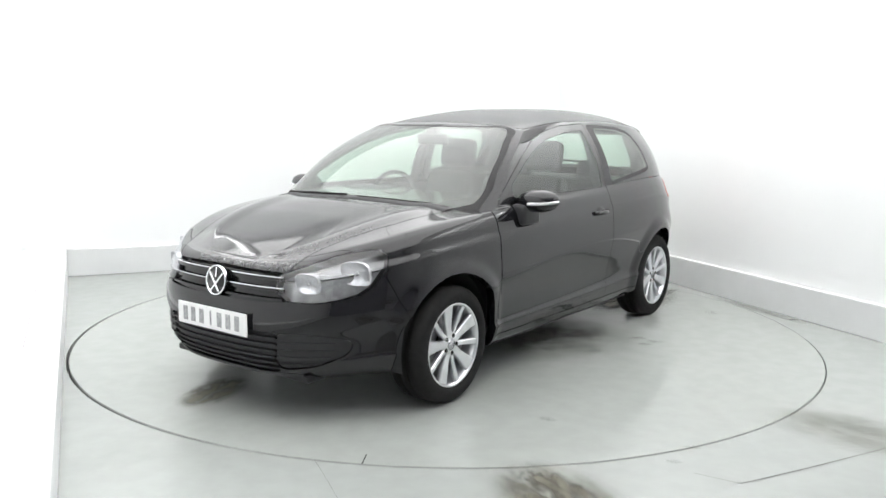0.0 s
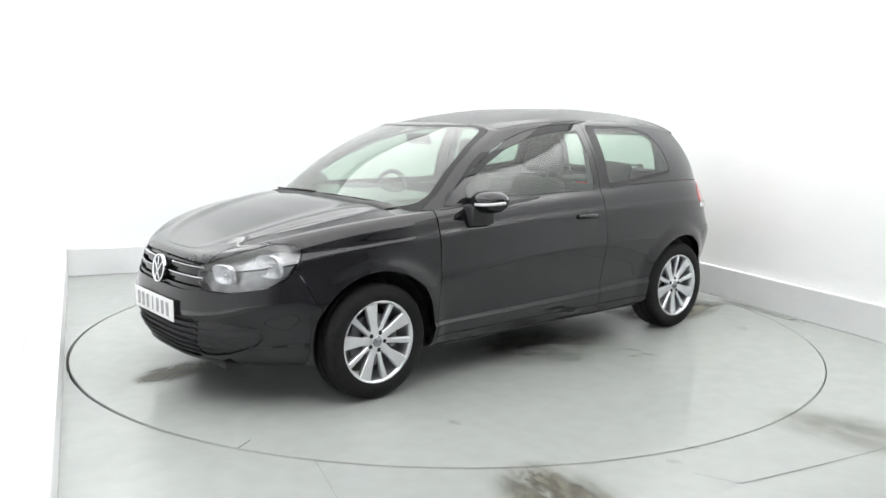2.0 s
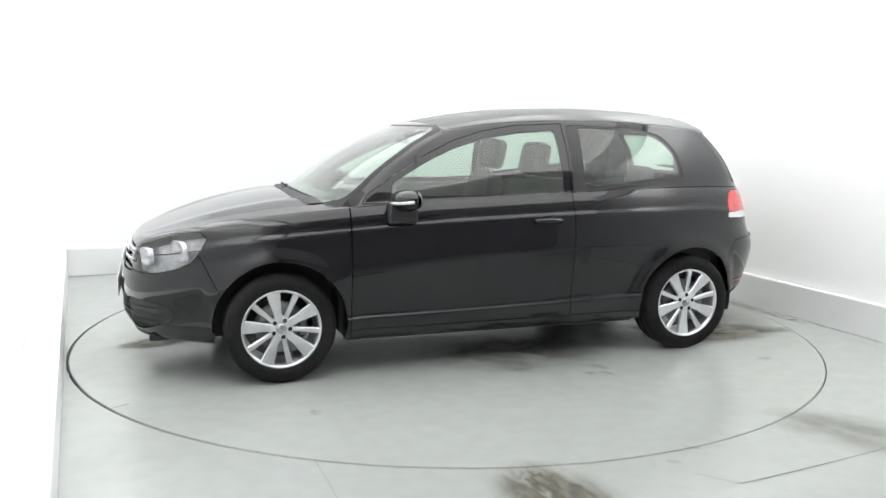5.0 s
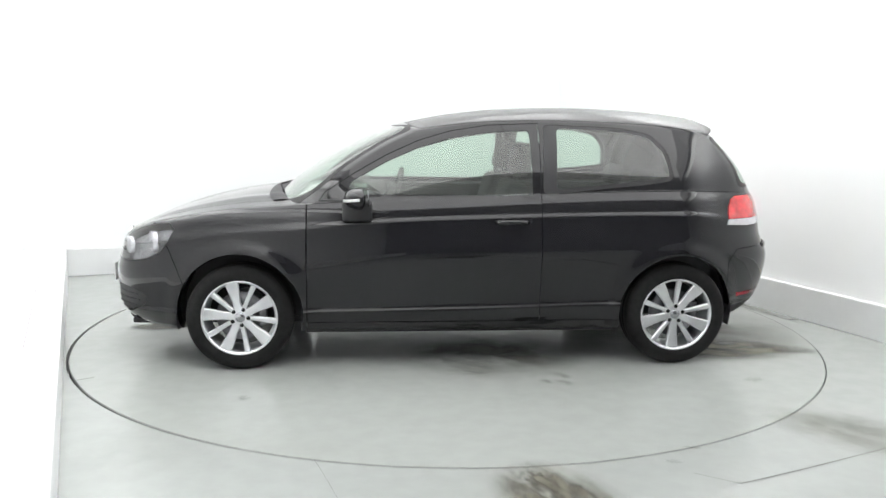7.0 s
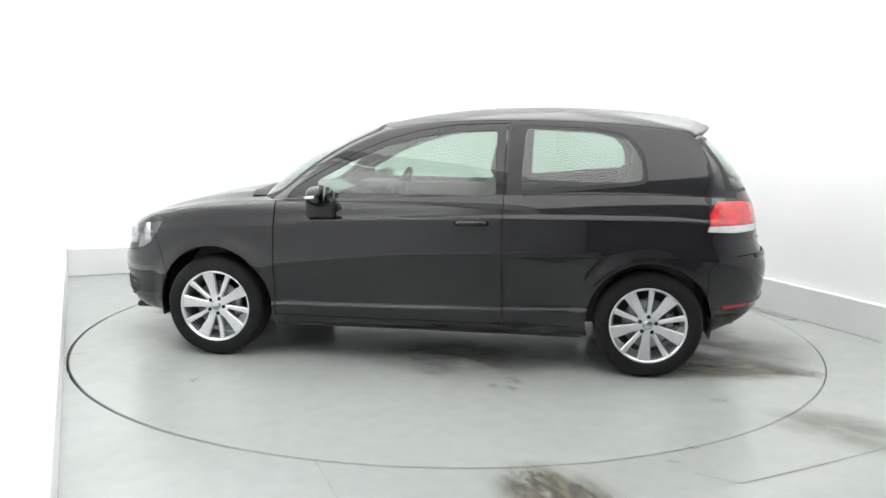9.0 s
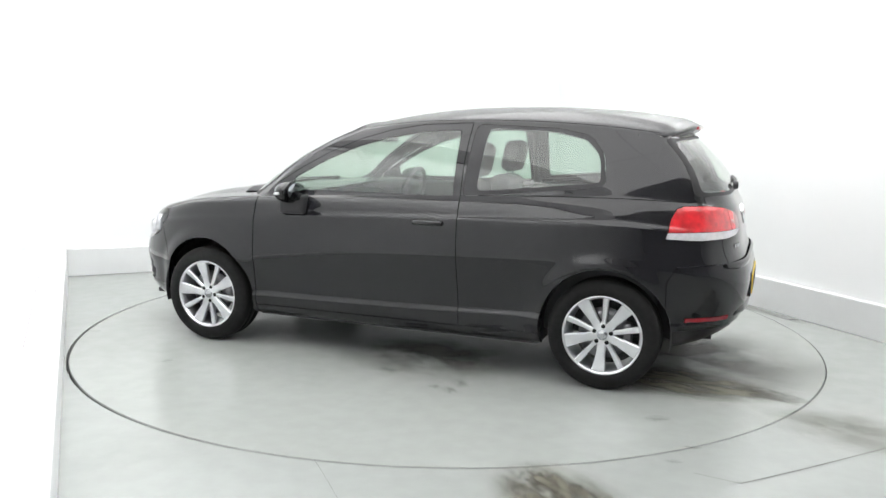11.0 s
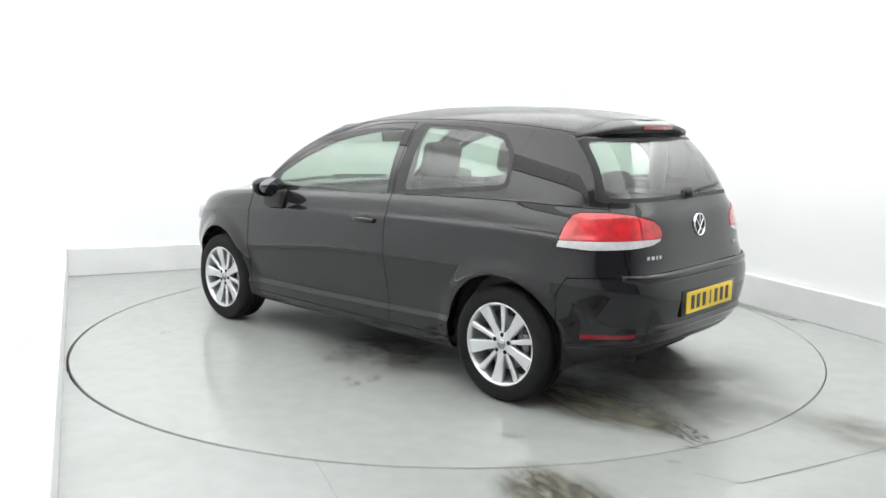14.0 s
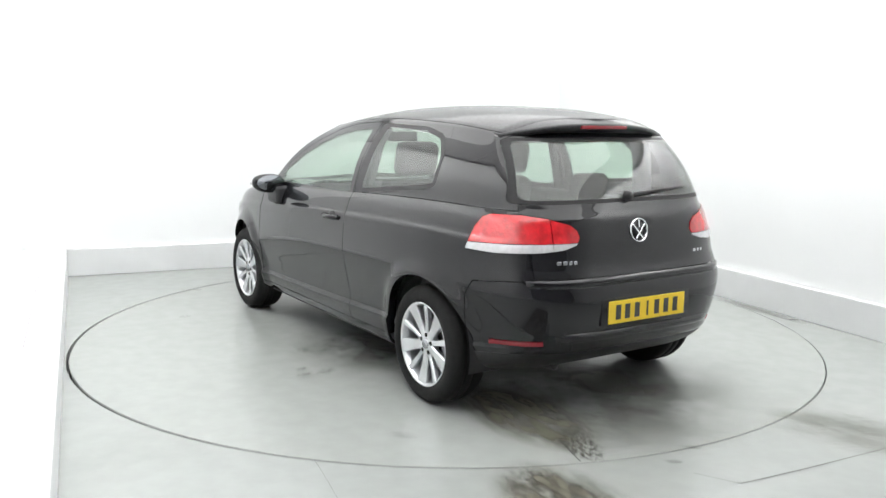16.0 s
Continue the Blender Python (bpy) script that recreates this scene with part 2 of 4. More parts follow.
def build_room():
    # floor with a round hole in which the table turns
    bm = bmesh.new()
    n = 128
    # the gap round the table is wider on one side
    inner = [bm.verts.new(((TABLE_R + 0.0090) * math.cos(2 * math.pi * i / n) - 0.0072, (TABLE_R + 0.0090) * math.sin(2 * math.pi * i / n) - 0.0020, 0)) for i in range(n)]
    outer = []
    for i in range(n):
        a = 2 * math.pi * i / n
        c, s = math.cos(a), math.sin(a)
        k = min((3.6 / abs(c)) if abs(c) > 1e-6 else 1e9, ((Y_B + 0.3) if s > 0 else 7.5) / abs(s) if abs(s) > 1e-6 else 1e9)
        outer.append(bm.verts.new((c * k, s * k, 0)))
    low = [bm.verts.new((v.co.x, v.co.y, -0.12)) for v in inner]
    for i in range(n):
        j = (i + 1) % n
        bm.faces.new((inner[i], outer[i], outer[j], inner[j]))
        bm.faces.new((low[i], inner[i], inner[j], low[j]))
    bm.faces.new(low)
    structure("floor", bm, FLOOR, "grey painted studio floor with worn stained patches", "floor")
    h = Z_C
    structure("wall_back", box_bm(X_L - 0.6, X_R + 0.4, Y_B + 0.06, Y_B + 0.2, 0, h), WALL, "white studio back wall", "wall")
    structure("wall_right", box_bm(X_R + 0.06, X_R + 0.2, Y_F, Y_B + 0.06, 0, h), WALL, "white studio side wall", "wall")
    structure("wall_left", box_bm(X_L - 0.5, X_L - 0.36, Y_F, Y_B + 0.06, 0, h), WALL, "white studio side wall", "wall")
    structure("wall_front", box_bm(X_L - 0.6, X_R + 0.4, Y_F - 0.14, Y_F, 0, h), DARK, "dark closed end of the studio", "wall")
    structure("ceiling", box_bm(X_L - 0.6, X_R + 0.4, Y_F, Y_B + 0.2, h, h + 0.1), CEIL, "white studio ceiling", "ceiling")
    structure("baseboard_back", box_bm(X_L, X_R, Y_B, Y_B + 0.058, 0, SK, 0.006), SKIRT, "pale grey skirting along the back wall", "skirting")
    structure("baseboard_right", box_bm(X_R, X_R + 0.058, Y_F, Y_B + 0.05, 0, SK + 0.001, 0.006), SKIRT, "pale grey skirting along the side wall", "skirting")
    structure("baseboard_left", box_bm(X_L - 0.358, X_L, Y_F, Y_B + 0.05, 0, SK + 0.002, 0.006), WALL, "low white plinth along the side wall", "plinth")


def build_lights():
    """Rows of flat light panels on the ceiling, and added unseen fill lights along the tops of the side walls."""
    first = None
    for y in (-3.55, -1.75, 0.05, 1.85):
        for x in (-1.36, 1.36):
            m = RM @ pose(x, y, Z_C - 0.07)
            if first is None:
                first = new("ceiling_light")
                first.matrix_basis = m
                part("diffuser", box_bm(-1.352, 1.352, -0.892, 0.892, 0.0, 0.02), LIGHTMAT, first, "glowing white diffuser", False)
                fr = join(box_bm(-1.36, 1.36, -0.90, -0.893, 0.0, 0.06), box_bm(-1.36, 1.36, 0.893, 0.90, 0.0, 0.06),
                          box_bm(-1.36, -1.353, -0.893, 0.893, 0.0, 0.06), box_bm(1.353, 1.36, -0.893, 0.893, 0.0, 0.06))
                part("frame", fr, CEIL, first, "", False)
                tagged(first, "flat white studio light panel on the ceiling", "light panel", "ceiling light panels")
            else:
                copy_thing(first, m)
    # added fill lights, out of view: a row along each side brightens the white wall
    for x, z, rz in ((X_L + 0.50, 2.96, 180), (X_R - 0.50, 3.06, 0)):
        soft = None
        for y in (-3.25, -1.55, 0.15, 1.85) if rz else (-2.75, -1.05, 0.65):
            m = RM @ pose(x, y, z, 0, 0, rz)
            if soft is None:
                soft = new("wall_washer")
                soft.matrix_basis = m
                tilt = pose(0, 0, 0, 0, 14, 0)
                part("housing", moved(box_bm(-0.06, 0.0, -0.845, 0.845, -0.47, 0.47, 0.01), tilt), CEIL, soft, "", False)
                part("diffuser", moved(box_bm(0.001, 0.012, -0.84, 0.84, -0.45, 0.45, 0.003), tilt), FILLMAT, soft, "glowing face of the added fill light")
                tagged(soft, "added unseen fill light under the ceiling brightening the white wall", "wall light", "wall washers")
            else:
                copy_thing(soft, m)


def dirt(name, size, m, material, parent=None, label="", z=0.0):
    """A thin stain with a ragged edge, on the plane of its support."""
    bm = bmesh.new()
    bmesh.ops.create_grid(bm, x_segments=2, y_segments=2, size=1)
    ob = part(name, bm, material, parent, label, False)
    ob.matrix_basis = m @ Matrix.Diagonal((size[0], size[1], 1, 1))
    ob.visible_shadow = False
    return ob


def line(points, width, z=0.0015):
    """A thin flat strip along points on a floor."""
    bm = bmesh.new()
    pts = [Vector((p[0], p[1], z)) for p in points]
    rows = []
    for i, p in enumerate(pts):
        d = (pts[min(i + 1, len(pts) - 1)] - pts[max(i - 1, 0)]).normalized()
        n = Vector((-d.y, d.x, 0)) * width / 2
        rows.append((bm.verts.new(p + n), bm.verts.new(p - n)))
    for p, q in zip(rows, rows[1:]):
        bm.faces.new((p[0], p[1], q[1], q[0]))
    return bm


def build_turntable():
    table = new("turntable")
    bm = lathe([(0.0, 0.001), (TABLE_R - 0.03, 0.001)], 160, "z")
    part("deck", bm, TABLE, table, "", False)
    rim = lathe([(TABLE_R - 0.03, 0.001), (TABLE_R - 0.004, 0.0005), (TABLE_R, -0.006), (TABLE_R, -0.10), (TABLE_R - 0.05, -0.10)], 160, "z")
    part("rim", rim, TABLE, table, "", False)
    # joints in the deck's edge, and dirt that turns with it
    part("joint", line([(2.08, 1.105), (2.17, 1.16)], 0.005, 0.0025), GAP, table, "thin dark joint at the table's edge", False)
    part("joint", line([(-2.30, 0.82), (-2.05, 0.73)], 0.005, 0.0025), GAP, table, "thin dark joint at the table's edge", False)
    for x, y, l, w, rz in ((-1.72, 0.66, 0.58, 0.30, -4), (1.95, -0.10, 0.30, 0.16, 20)):
        dirt("tyre_mark", (l, w), pose(x, y, 0.003, 0, 0, rz), TYREMARK, table, "grey smeared tyre mark")
    dirt("damp_patch", (1.0, 0.95), pose(-1.62, 0.12, 0.0022, 0, 0, 10), DULLDARK, table, "dull damp patch")
    dirt("mud_spot", (0.22, 0.10), pose(-2.16, 0.70, 0.0036, 0, 0, -20), MUD, table, "brown mud spot")
    dirt("damp_patch", (0.70, 0.55), pose(-0.20, 0.75, 0.0022, 0, 0, -6), DULLDARK, table, "dull damp patch")
    for x, y, r in ((-0.54, 1.33, 0.050), (-1.64, 1.32, 0.055), (-0.44, 1.30, 0.04), (-0.07, 1.12, 0.05), (-0.55, 1.20, 0.06), (1.2, 1.5, 0.04)):
        dirt("spot", (r * 1.5, r), pose(x, y, 0.003, 0, 0, x * 90), SPOT, table, "small dark spot")
    tagged(table, "round grey painted turntable deck flush with the floor", "turntable")
    return table


def build_floor_marks():
    for pts, w in ((((-0.62, -2.38), (-0.55, -2.56), (-0.42, -2.92)), 0.0014), (((1.14, -2.60), (1.45, -2.46), (1.94, -2.22), (2.4, -2.02)), 0.006), (((0.98, -2.50), (1.14, -2.60)), 0.003)):
        tagged(part("floor_joint", line(pts, w), JOINT, None, "", False), "thin dark joint between grey floor sheets", "joint")
    for x, y, l, w, rz, m in ((0.43, -2.90, 0.60, 0.30, -70, TYREMARK), (0.41, -2.84, 0.46, 0.22, -66, MUD), (1.86, -2.05, 0.56, 0.26, -44, SMEAR), (1.92, -1.90, 0.40, 0.20, -30, SMEAR)):
        tagged(dirt("tyre_mark", (l, w), pose(x, y, 0.0022 + 0.0006 * (m is MUD), 0, 0, rz), m), "brown smeared tyre mark on the grey floor", "stain", "tyre marks on the floor")
    for x, y in ((0.93, -2.38), (1.06, -2.22)):
        tagged(dirt("floor_spot", (0.05, 0.03), pose(x, y, 0.0025), SPOT), "small dark spot on the grey floor", "stain", "floor spots")
    tagged(dirt("damp_edge", (0.62, 0.07), pose(2.44, 0.62, 0.0026, 0, 0, ROOM + 90), DULLDARK), "dark streak on the floor along the skirting", "stain")
    seam = part("plinth_joint", line(((-3.082, 0.510), (-2.226, -1.567)), 0.004, SK + 0.0035), JOINT, None, "", False)
    tagged(seam, "thin grey joint along the white plinth", "joint")
    chip = part("floor_chip", box_bm(2.57, 2.63, 0.27, 0.285, 0.0005, 0.004), GLOSSBLACK, None, "", False)
    tagged(chip, "small dark sliver lying on the grey floor", "litter")


# ---- the car ----
def spline(xs, ys):
    """A smooth curve through points (xs rising), without overshoot."""
    xs, ys = np.array(xs, float), np.array(ys, float)
    h, d = np.diff(xs), np.diff(ys) / np.diff(xs)
    m = np.zeros(len(xs))
    m[0], m[-1] = d[0], d[-1]
    for i in range(1, len(xs) - 1):
        if d[i - 1] * d[i] > 0:
            w1, w2 = 2 * h[i] + h[i - 1], h[i] + 2 * h[i - 1]
            m[i] = (w1 + w2) / (w1 / d[i - 1] + w2 / d[i])

    def f(x):
        x = min(max(x, xs[0]), xs[-1])
        i = min(int(np.searchsorted(xs, x, "right")) - 1, len(xs) - 2)
        t = (x - xs[i]) / h[i]
        return float(ys[i] * (1 + 2 * t) * (1 - t) ** 2 + m[i] * h[i] * t * (1 - t) ** 2 + ys[i + 1] * t * t * (3 - 2 * t) - m[i + 1] * h[i] * t * t * (1 - t))
    return f


# levels of the lower body: z at the nose, at the side (from front axle to rear axle) and at the tail; half width; nose; tail; squareness
LEVELS = [
    # zF    z1.3   z0     z-1.3  zR    W      xF     xR     pF   qF   pR   qR
    (0.205, 0.215, 0.215, 0.225, 0.270, 0.7900, 2.005, -1.830, 4.4, 3.0, 4.8, 4.5),
    (0.240, 0.245, 0.245, 0.255, 0.310, 0.8220, 2.065, -1.900, 4.6, 3.0, 4.9, 4.5),
    (0.305, 0.325, 0.340, 0.365, 0.360, 0.8470, 2.108, -1.955, 4.8, 3.0, 5.2, 4.5),
    (0.335, 0.352, 0.376, 0.403, 0.390, 0.8385, 2.122, -1.975, 4.8, 3.0, 5.2, 4.5),
    (0.420, 0.430, 0.470, 0.485, 0.470, 0.8500, 2.126, -2.000, 4.8, 3.0, 5.4, 4.5),
    (0.485, 0.500, 0.575, 0.590, 0.570, 0.8715, 2.130, -2.012, 4.8, 3.0, 5.4, 4.5),
    (0.535, 0.548, 0.658, 0.680, 0.630, 0.8870, 2.126, -2.010, 4.8, 3.0, 5.4, 4.5),
    (0.565, 0.590, 0.694, 0.717, 0.675, 0.8890, 2.118, -1.998, 4.8, 3.0, 5.4, 4.5),
    (0.595, 0.645, 0.762, 0.786, 0.720, 0.8855, 2.107, -1.975, 4.8, 3.0, 5.4, 4.5),
    (0.645, 0.712, 0.815, 0.840, 0.770, 0.8805, 2.094, -1.955, 4.8, 3.0, 5.4, 4.5),
    (0.690, 0.780, 0.868, 0.893, 0.840, 0.8750, 2.082, -1.945, 4.8, 3.0, 5.4, 4.5),
    (0.705, 0.803, 0.886, 0.911, 0.865, 0.8705, 2.076, -1.942, 4.7, 3.0, 5.3, 4.5),
    (0.718, 0.830, 0.906, 0.930, 0.890, 0.8610, 2.065, -1.938, 4.6, 3.0, 5.2, 4.5),
    (0.740, 0.875, 0.942, 0.964, 0.930, 0.8500, 2.048, -1.930, 4.5, 3.0, 5.1, 4.5),
    (0.760, 0.908, 0.978, 1.004, 0.980, 0.8350, 2.024, -1.918, 4.4, 3.0, 5.0, 4.5),
    (0.772, 0.927, 1.007, 1.045, 1.020, 0.8150, 1.995, -1.898, 4.2, 3.0, 4.9, 4.5),
]
NU = 250
ARCHES = ((1.289, 0.362), (-1.289, 0.352))


def level_loop(lv):
    zf, z1, z0, z2, zr, w, xf, xr, pf, qf, pr, qr = lv
    zx = spline([xr, -1.75, -1.3, 0.0, 1.3, 1.75, xf], [zr, 0.35 * z2 + 0.65 * zr if abs(zr - z2) > 0.02 else z2, z2, z0, z1, 0.5 * z1 + 0.5 * zf, zf])
    pts = []
    for i in range(2001):
        a = math.pi * i / 2000
        c, s = math.cos(a), math.sin(a)
        pp, qq, ex = (pf, qf, xf) if c > 0 else (pr, qr, -xr)
        pts.append((ex * math.copysign(abs(c) ** (2 / pp), c), w * abs(s) ** (2 / qq)))
    pts = np.array(pts)
    d = np.concatenate([[0], np.cumsum(np.hypot(*np.diff(pts, axis=0).T))])
    u = np.linspace(0, d[-1], NU + 1)
    xs, ys = np.interp(u, d, pts[:, 0]), np.interp(u, d, pts[:, 1])
    # the side crease fades out over the front wing
    t = np.clip((xs - 0.95) / 0.4, 0, 1)
    if w > 0.881:
        ys = ys * (1 - (w - 0.881) / w * t * t * (3 - 2 * t))
    elif z0 > 0.68 and z0 < 0.88:
        ys = ys * (1 + (0.872 - w) * 0.7 / w * t * t * (3 - 2 * t))
    ys[0] = ys[-1] = 0
    return np.array([(x, y, zx(x)) for x, y in zip(xs, ys)])


def smooth_rows(rows, sub):
    """Catmull-Rom between rows of points."""
    out = []
    n = len(rows)
    for i in range(n - 1):
        p0, p1, p2, p3 = rows[max(i - 1, 0)], rows[i], rows[i + 1], rows[min(i + 2, n - 1)]
        for k in range(sub):
            t = k / sub
            out.append(0.5 * (2 * p1 + (p2 - p0) * t + (2 * p0 - 5 * p1 + 4 * p2 - p3) * t * t + (3 * p1 - p0 - 3 * p2 + p3) * t ** 3))
    out.append(rows[-1])
    return out


def add_grid(bm, rows, pid, flip=False):
    lay = bm.faces.layers.int["pid"]
    vs = [[bm.verts.new(p) for p in r] for r in rows]
    for a, b in zip(vs, vs[1:]):
        for i in range(len(a) - 1):
            q = (a[i], a[i + 1], b[i + 1], b[i])
            bm.faces.new(q[::-1] if flip else q)[lay] = pid


def lower_rows():
    return smooth_rows([level_loop(l) for l in LEVELS], 6)


HOOD_Z = spline([0.6, 0.95, 1.19, 1.48, 1.67, 1.85, 1.96, 2.0], [1.012, 1.004, 0.996, 0.947, 0.895, 0.836, 0.790, 0.772])


def hood_rows():
    loop = level_loop(LEVELS[-1])
    rows = []
    for x, y, z in loop:
        if x < 0.55:
            break
        zc = max(HOOD_Z(x), z)
        row = []
        for k in range(25):
            s = k / 24
            f = 1 - (1 - s) ** 2.2
            ridge = 0.012 * math.exp(-((1 - s - 0.66) / 0.10) ** 2) * min(1, max(0, (2.0 - x) * 3))
            row.append(Vector((x, y * (1 - s), z + (zc - z) * f + ridge)))
        rows.append(row)
    return rows


def chain(points, n):
    """A smooth open curve through 3D points, n+1 samples evenly spread."""
    rows = smooth_rows([np.array(p, float) for p in points], 12)
    d = np.concatenate([[0], np.cumsum([np.linalg.norm(b - a) for a, b in zip(rows, rows[1:])])])
    r = np.array(rows)
    u = np.linspace(0, d[-1], n + 1)
    return np.stack([np.interp(u, d, r[:, k]) for k in range(3)], 1)


def cabin_loops():
    """Foot and top of the glasshouse, from the middle of the windscreen round to the middle of the rear window."""
    belt = level_loop(LEVELS[-1])
    i0 = int(np.argmax(belt[:, 0] < 0.86))
    i1 = int(np.argmax(belt[:, 0] < -1.66))
    foot = np.concatenate([
        chain([(1.125, 0, 0.975), (1.120, 0.25, 0.970), (1.100, 0.50, 0.952), (1.060, 0.655, 0.935), (0.985, 0.750, 0.930), tuple(belt[i0])], 30)[:-1],
        belt[i0:]])
    top = np.concatenate([
        chain([(0.325, 0, 1.432), (0.322, 0.25, 1.428), (0.308, 0.45, 1.416), (0.290, 0.535, 1.405), (0.240, 0.584, 1.394)], 30)[:-1],
        chain([(0.240, 0.584, 1.394), (-0.05, 0.597, 1.430), (-0.40, 0.605, 1.447), (-0.80, 0.600, 1.446), (-1.20, 0.585, 1.425), (-1.50, 0.557, 1.392)], i1 - i0)[:-1],
        chain([(-1.50, 0.557, 1.392), (-1.555, 0.515, 1.384), (-1.59, 0.38, 1.388), (-1.615, 0, 1.394)], len(belt) - 1 - i1)])
    return foot, top


def cabin_rows():
    foot, top = cabin_loops()
    rows = []
    n = 22
    mid = np.array([-0.35, 0, 1.1])
    for k in range(n + 1):
        s = k / n
        r = foot * (1 - s) + top * s
        out = r - mid
        out[:, 2] *= 0.3
        ln = np.linalg.norm(out, axis=1)[:, None]
        amp = np.full((len(r), 1), 0.035)
        lift = np.zeros(len(r))
        lift[:31] = np.linspace(0.040, 0.036, 31)
        lift[31:57] = 0.036 * (1 - np.linspace(0, 1, 26)) ** 2
        r[:, 2] += lift * math.sin(math.pi * s)
        r = r + out / ln * amp * math.sin(math.pi * s)
        r[0, 1] = r[-1, 1] = 0
        rows.append(r)
    return rows


ROOF_Z = spline([-1.72, -1.55, -1.15, -0.76, -0.38, 0.0, 0.22, 0.30], [1.430, 1.476, 1.520, 1.533, 1.525, 1.487, 1.448, 1.430])


def roof_rows():
    foot, top = cabin_loops()
    rows = []
    for p in top:
        row = []
        zc = max(ROOF_Z(p[0]), p[2])
        for k in range(17):
            s = k / 16
            row.append(Vector((p[0], p[1] * (1 - s), p[2] + (zc - p[2]) * (1 - (1 - s) ** 2.8))))
        rows.append(row)
    return rows


def body_bm():
    """The left half of the whole outer skin, in one sheet: 0 lower body, 10 bonnet, 20 glasshouse, 30 roof."""
    bm = bmesh.new()
    bm.faces.layers.int.new("pid")
    add_grid(bm, lower_rows(), 0)
    add_grid(bm, hood_rows(), 10, True)
    add_grid(bm, cabin_rows(), 20)
    add_grid(bm, roof_rows(), 30, True)
    bmesh.ops.remove_doubles(bm, verts=bm.verts, dist=2e-5)
    bmesh.ops.dissolve_degenerate(bm, dist=1e-6, edges=bm.edges)
    # flared lips round the wheel arches
    for v in bm.verts:
        for x, r in ARCHES:
            d = math.hypot(v.co.x - x, v.co.z - 0.318) - r
            if v.co.y > 0.6 and d < 0.105:
                k = max(0.0, 1 - max(d, 0) / 0.105)
                v.co.y += 0.024 * k * k * (3 - 2 * k)
    return bm


def cut(bm, faces, poly, way):
    """Cuts a convex outline of points, swept along way, into the faces, and returns the faces within."""
    way = Vector(way).normalized()
    u = way.orthogonal().normalized()
    w = way.cross(u)
    pts = [Vector(p) for p in poly]
    mid = sum(pts, Vector((0, 0, 0))) / len(pts)
    lim = [(min(p.dot(k) for p in pts), max(p.dot(k) for p in pts), k) for k in (u, w)]
    inside = [f for f in faces if all(any(v.co.dot(k) > lo for v in f.verts) and any(v.co.dot(k) < hi for v in f.verts) for lo, hi, k in lim)]
    for a, b in zip(pts, pts[1:] + pts[:1]):
        no = (b - a).cross(way)
        if no.length < 1e-9:
            continue
        no.normalize()
        if no.dot(mid - a) > 0:
            no = -no
        geom = set(inside)
        for f in inside:
            geom.update(f.edges)
            geom.update(f.verts)
        res = bmesh.ops.bisect_plane(bm, geom=list(geom), dist=1e-5, plane_co=a, plane_no=no)
        inside = [g for g in res["geom"] if isinstance(g, bmesh.types.BMFace) and (g.calc_center_median() - a).dot(no) < 0]
        if not inside:
            break
    return inside


def side_view(poly):
    return [(p[0], 0, p[1]) for p in poly], (0, 1, 0)


def end_view(poly):
    return [(0, p[0], p[1]) for p in poly], (1, 0, 0)


def top_view(poly):
    return [(p[0], p[1], 0) for p in poly], (0, 0, 1)


def rounded(poly, r, n=5):
    """The polygon with round corners."""
    out = []
    m = len(poly)
    for i in range(m):
        p, a, b = Vector(poly[i]), Vector(poly[i - 1]), Vector(poly[(i + 1) % m])
        d1, d2 = (a - p), (b - p)
        k = min(r, d1.length * 0.45, d2.length * 0.45)
        s, e = p + d1.normalized() * k, p + d2.normalized() * k
        for t in range(n + 1):
            t /= n
            out.append(tuple(s * (1 - t) ** 2 + p * 2 * t * (1 - t) + e * t * t))
    return out


def circle(cx, cz, r, n=48):
    return [(cx + r * math.cos(2 * math.pi * k / n), cz + r * math.sin(2 * math.pi * k / n)) for k in range(n)]


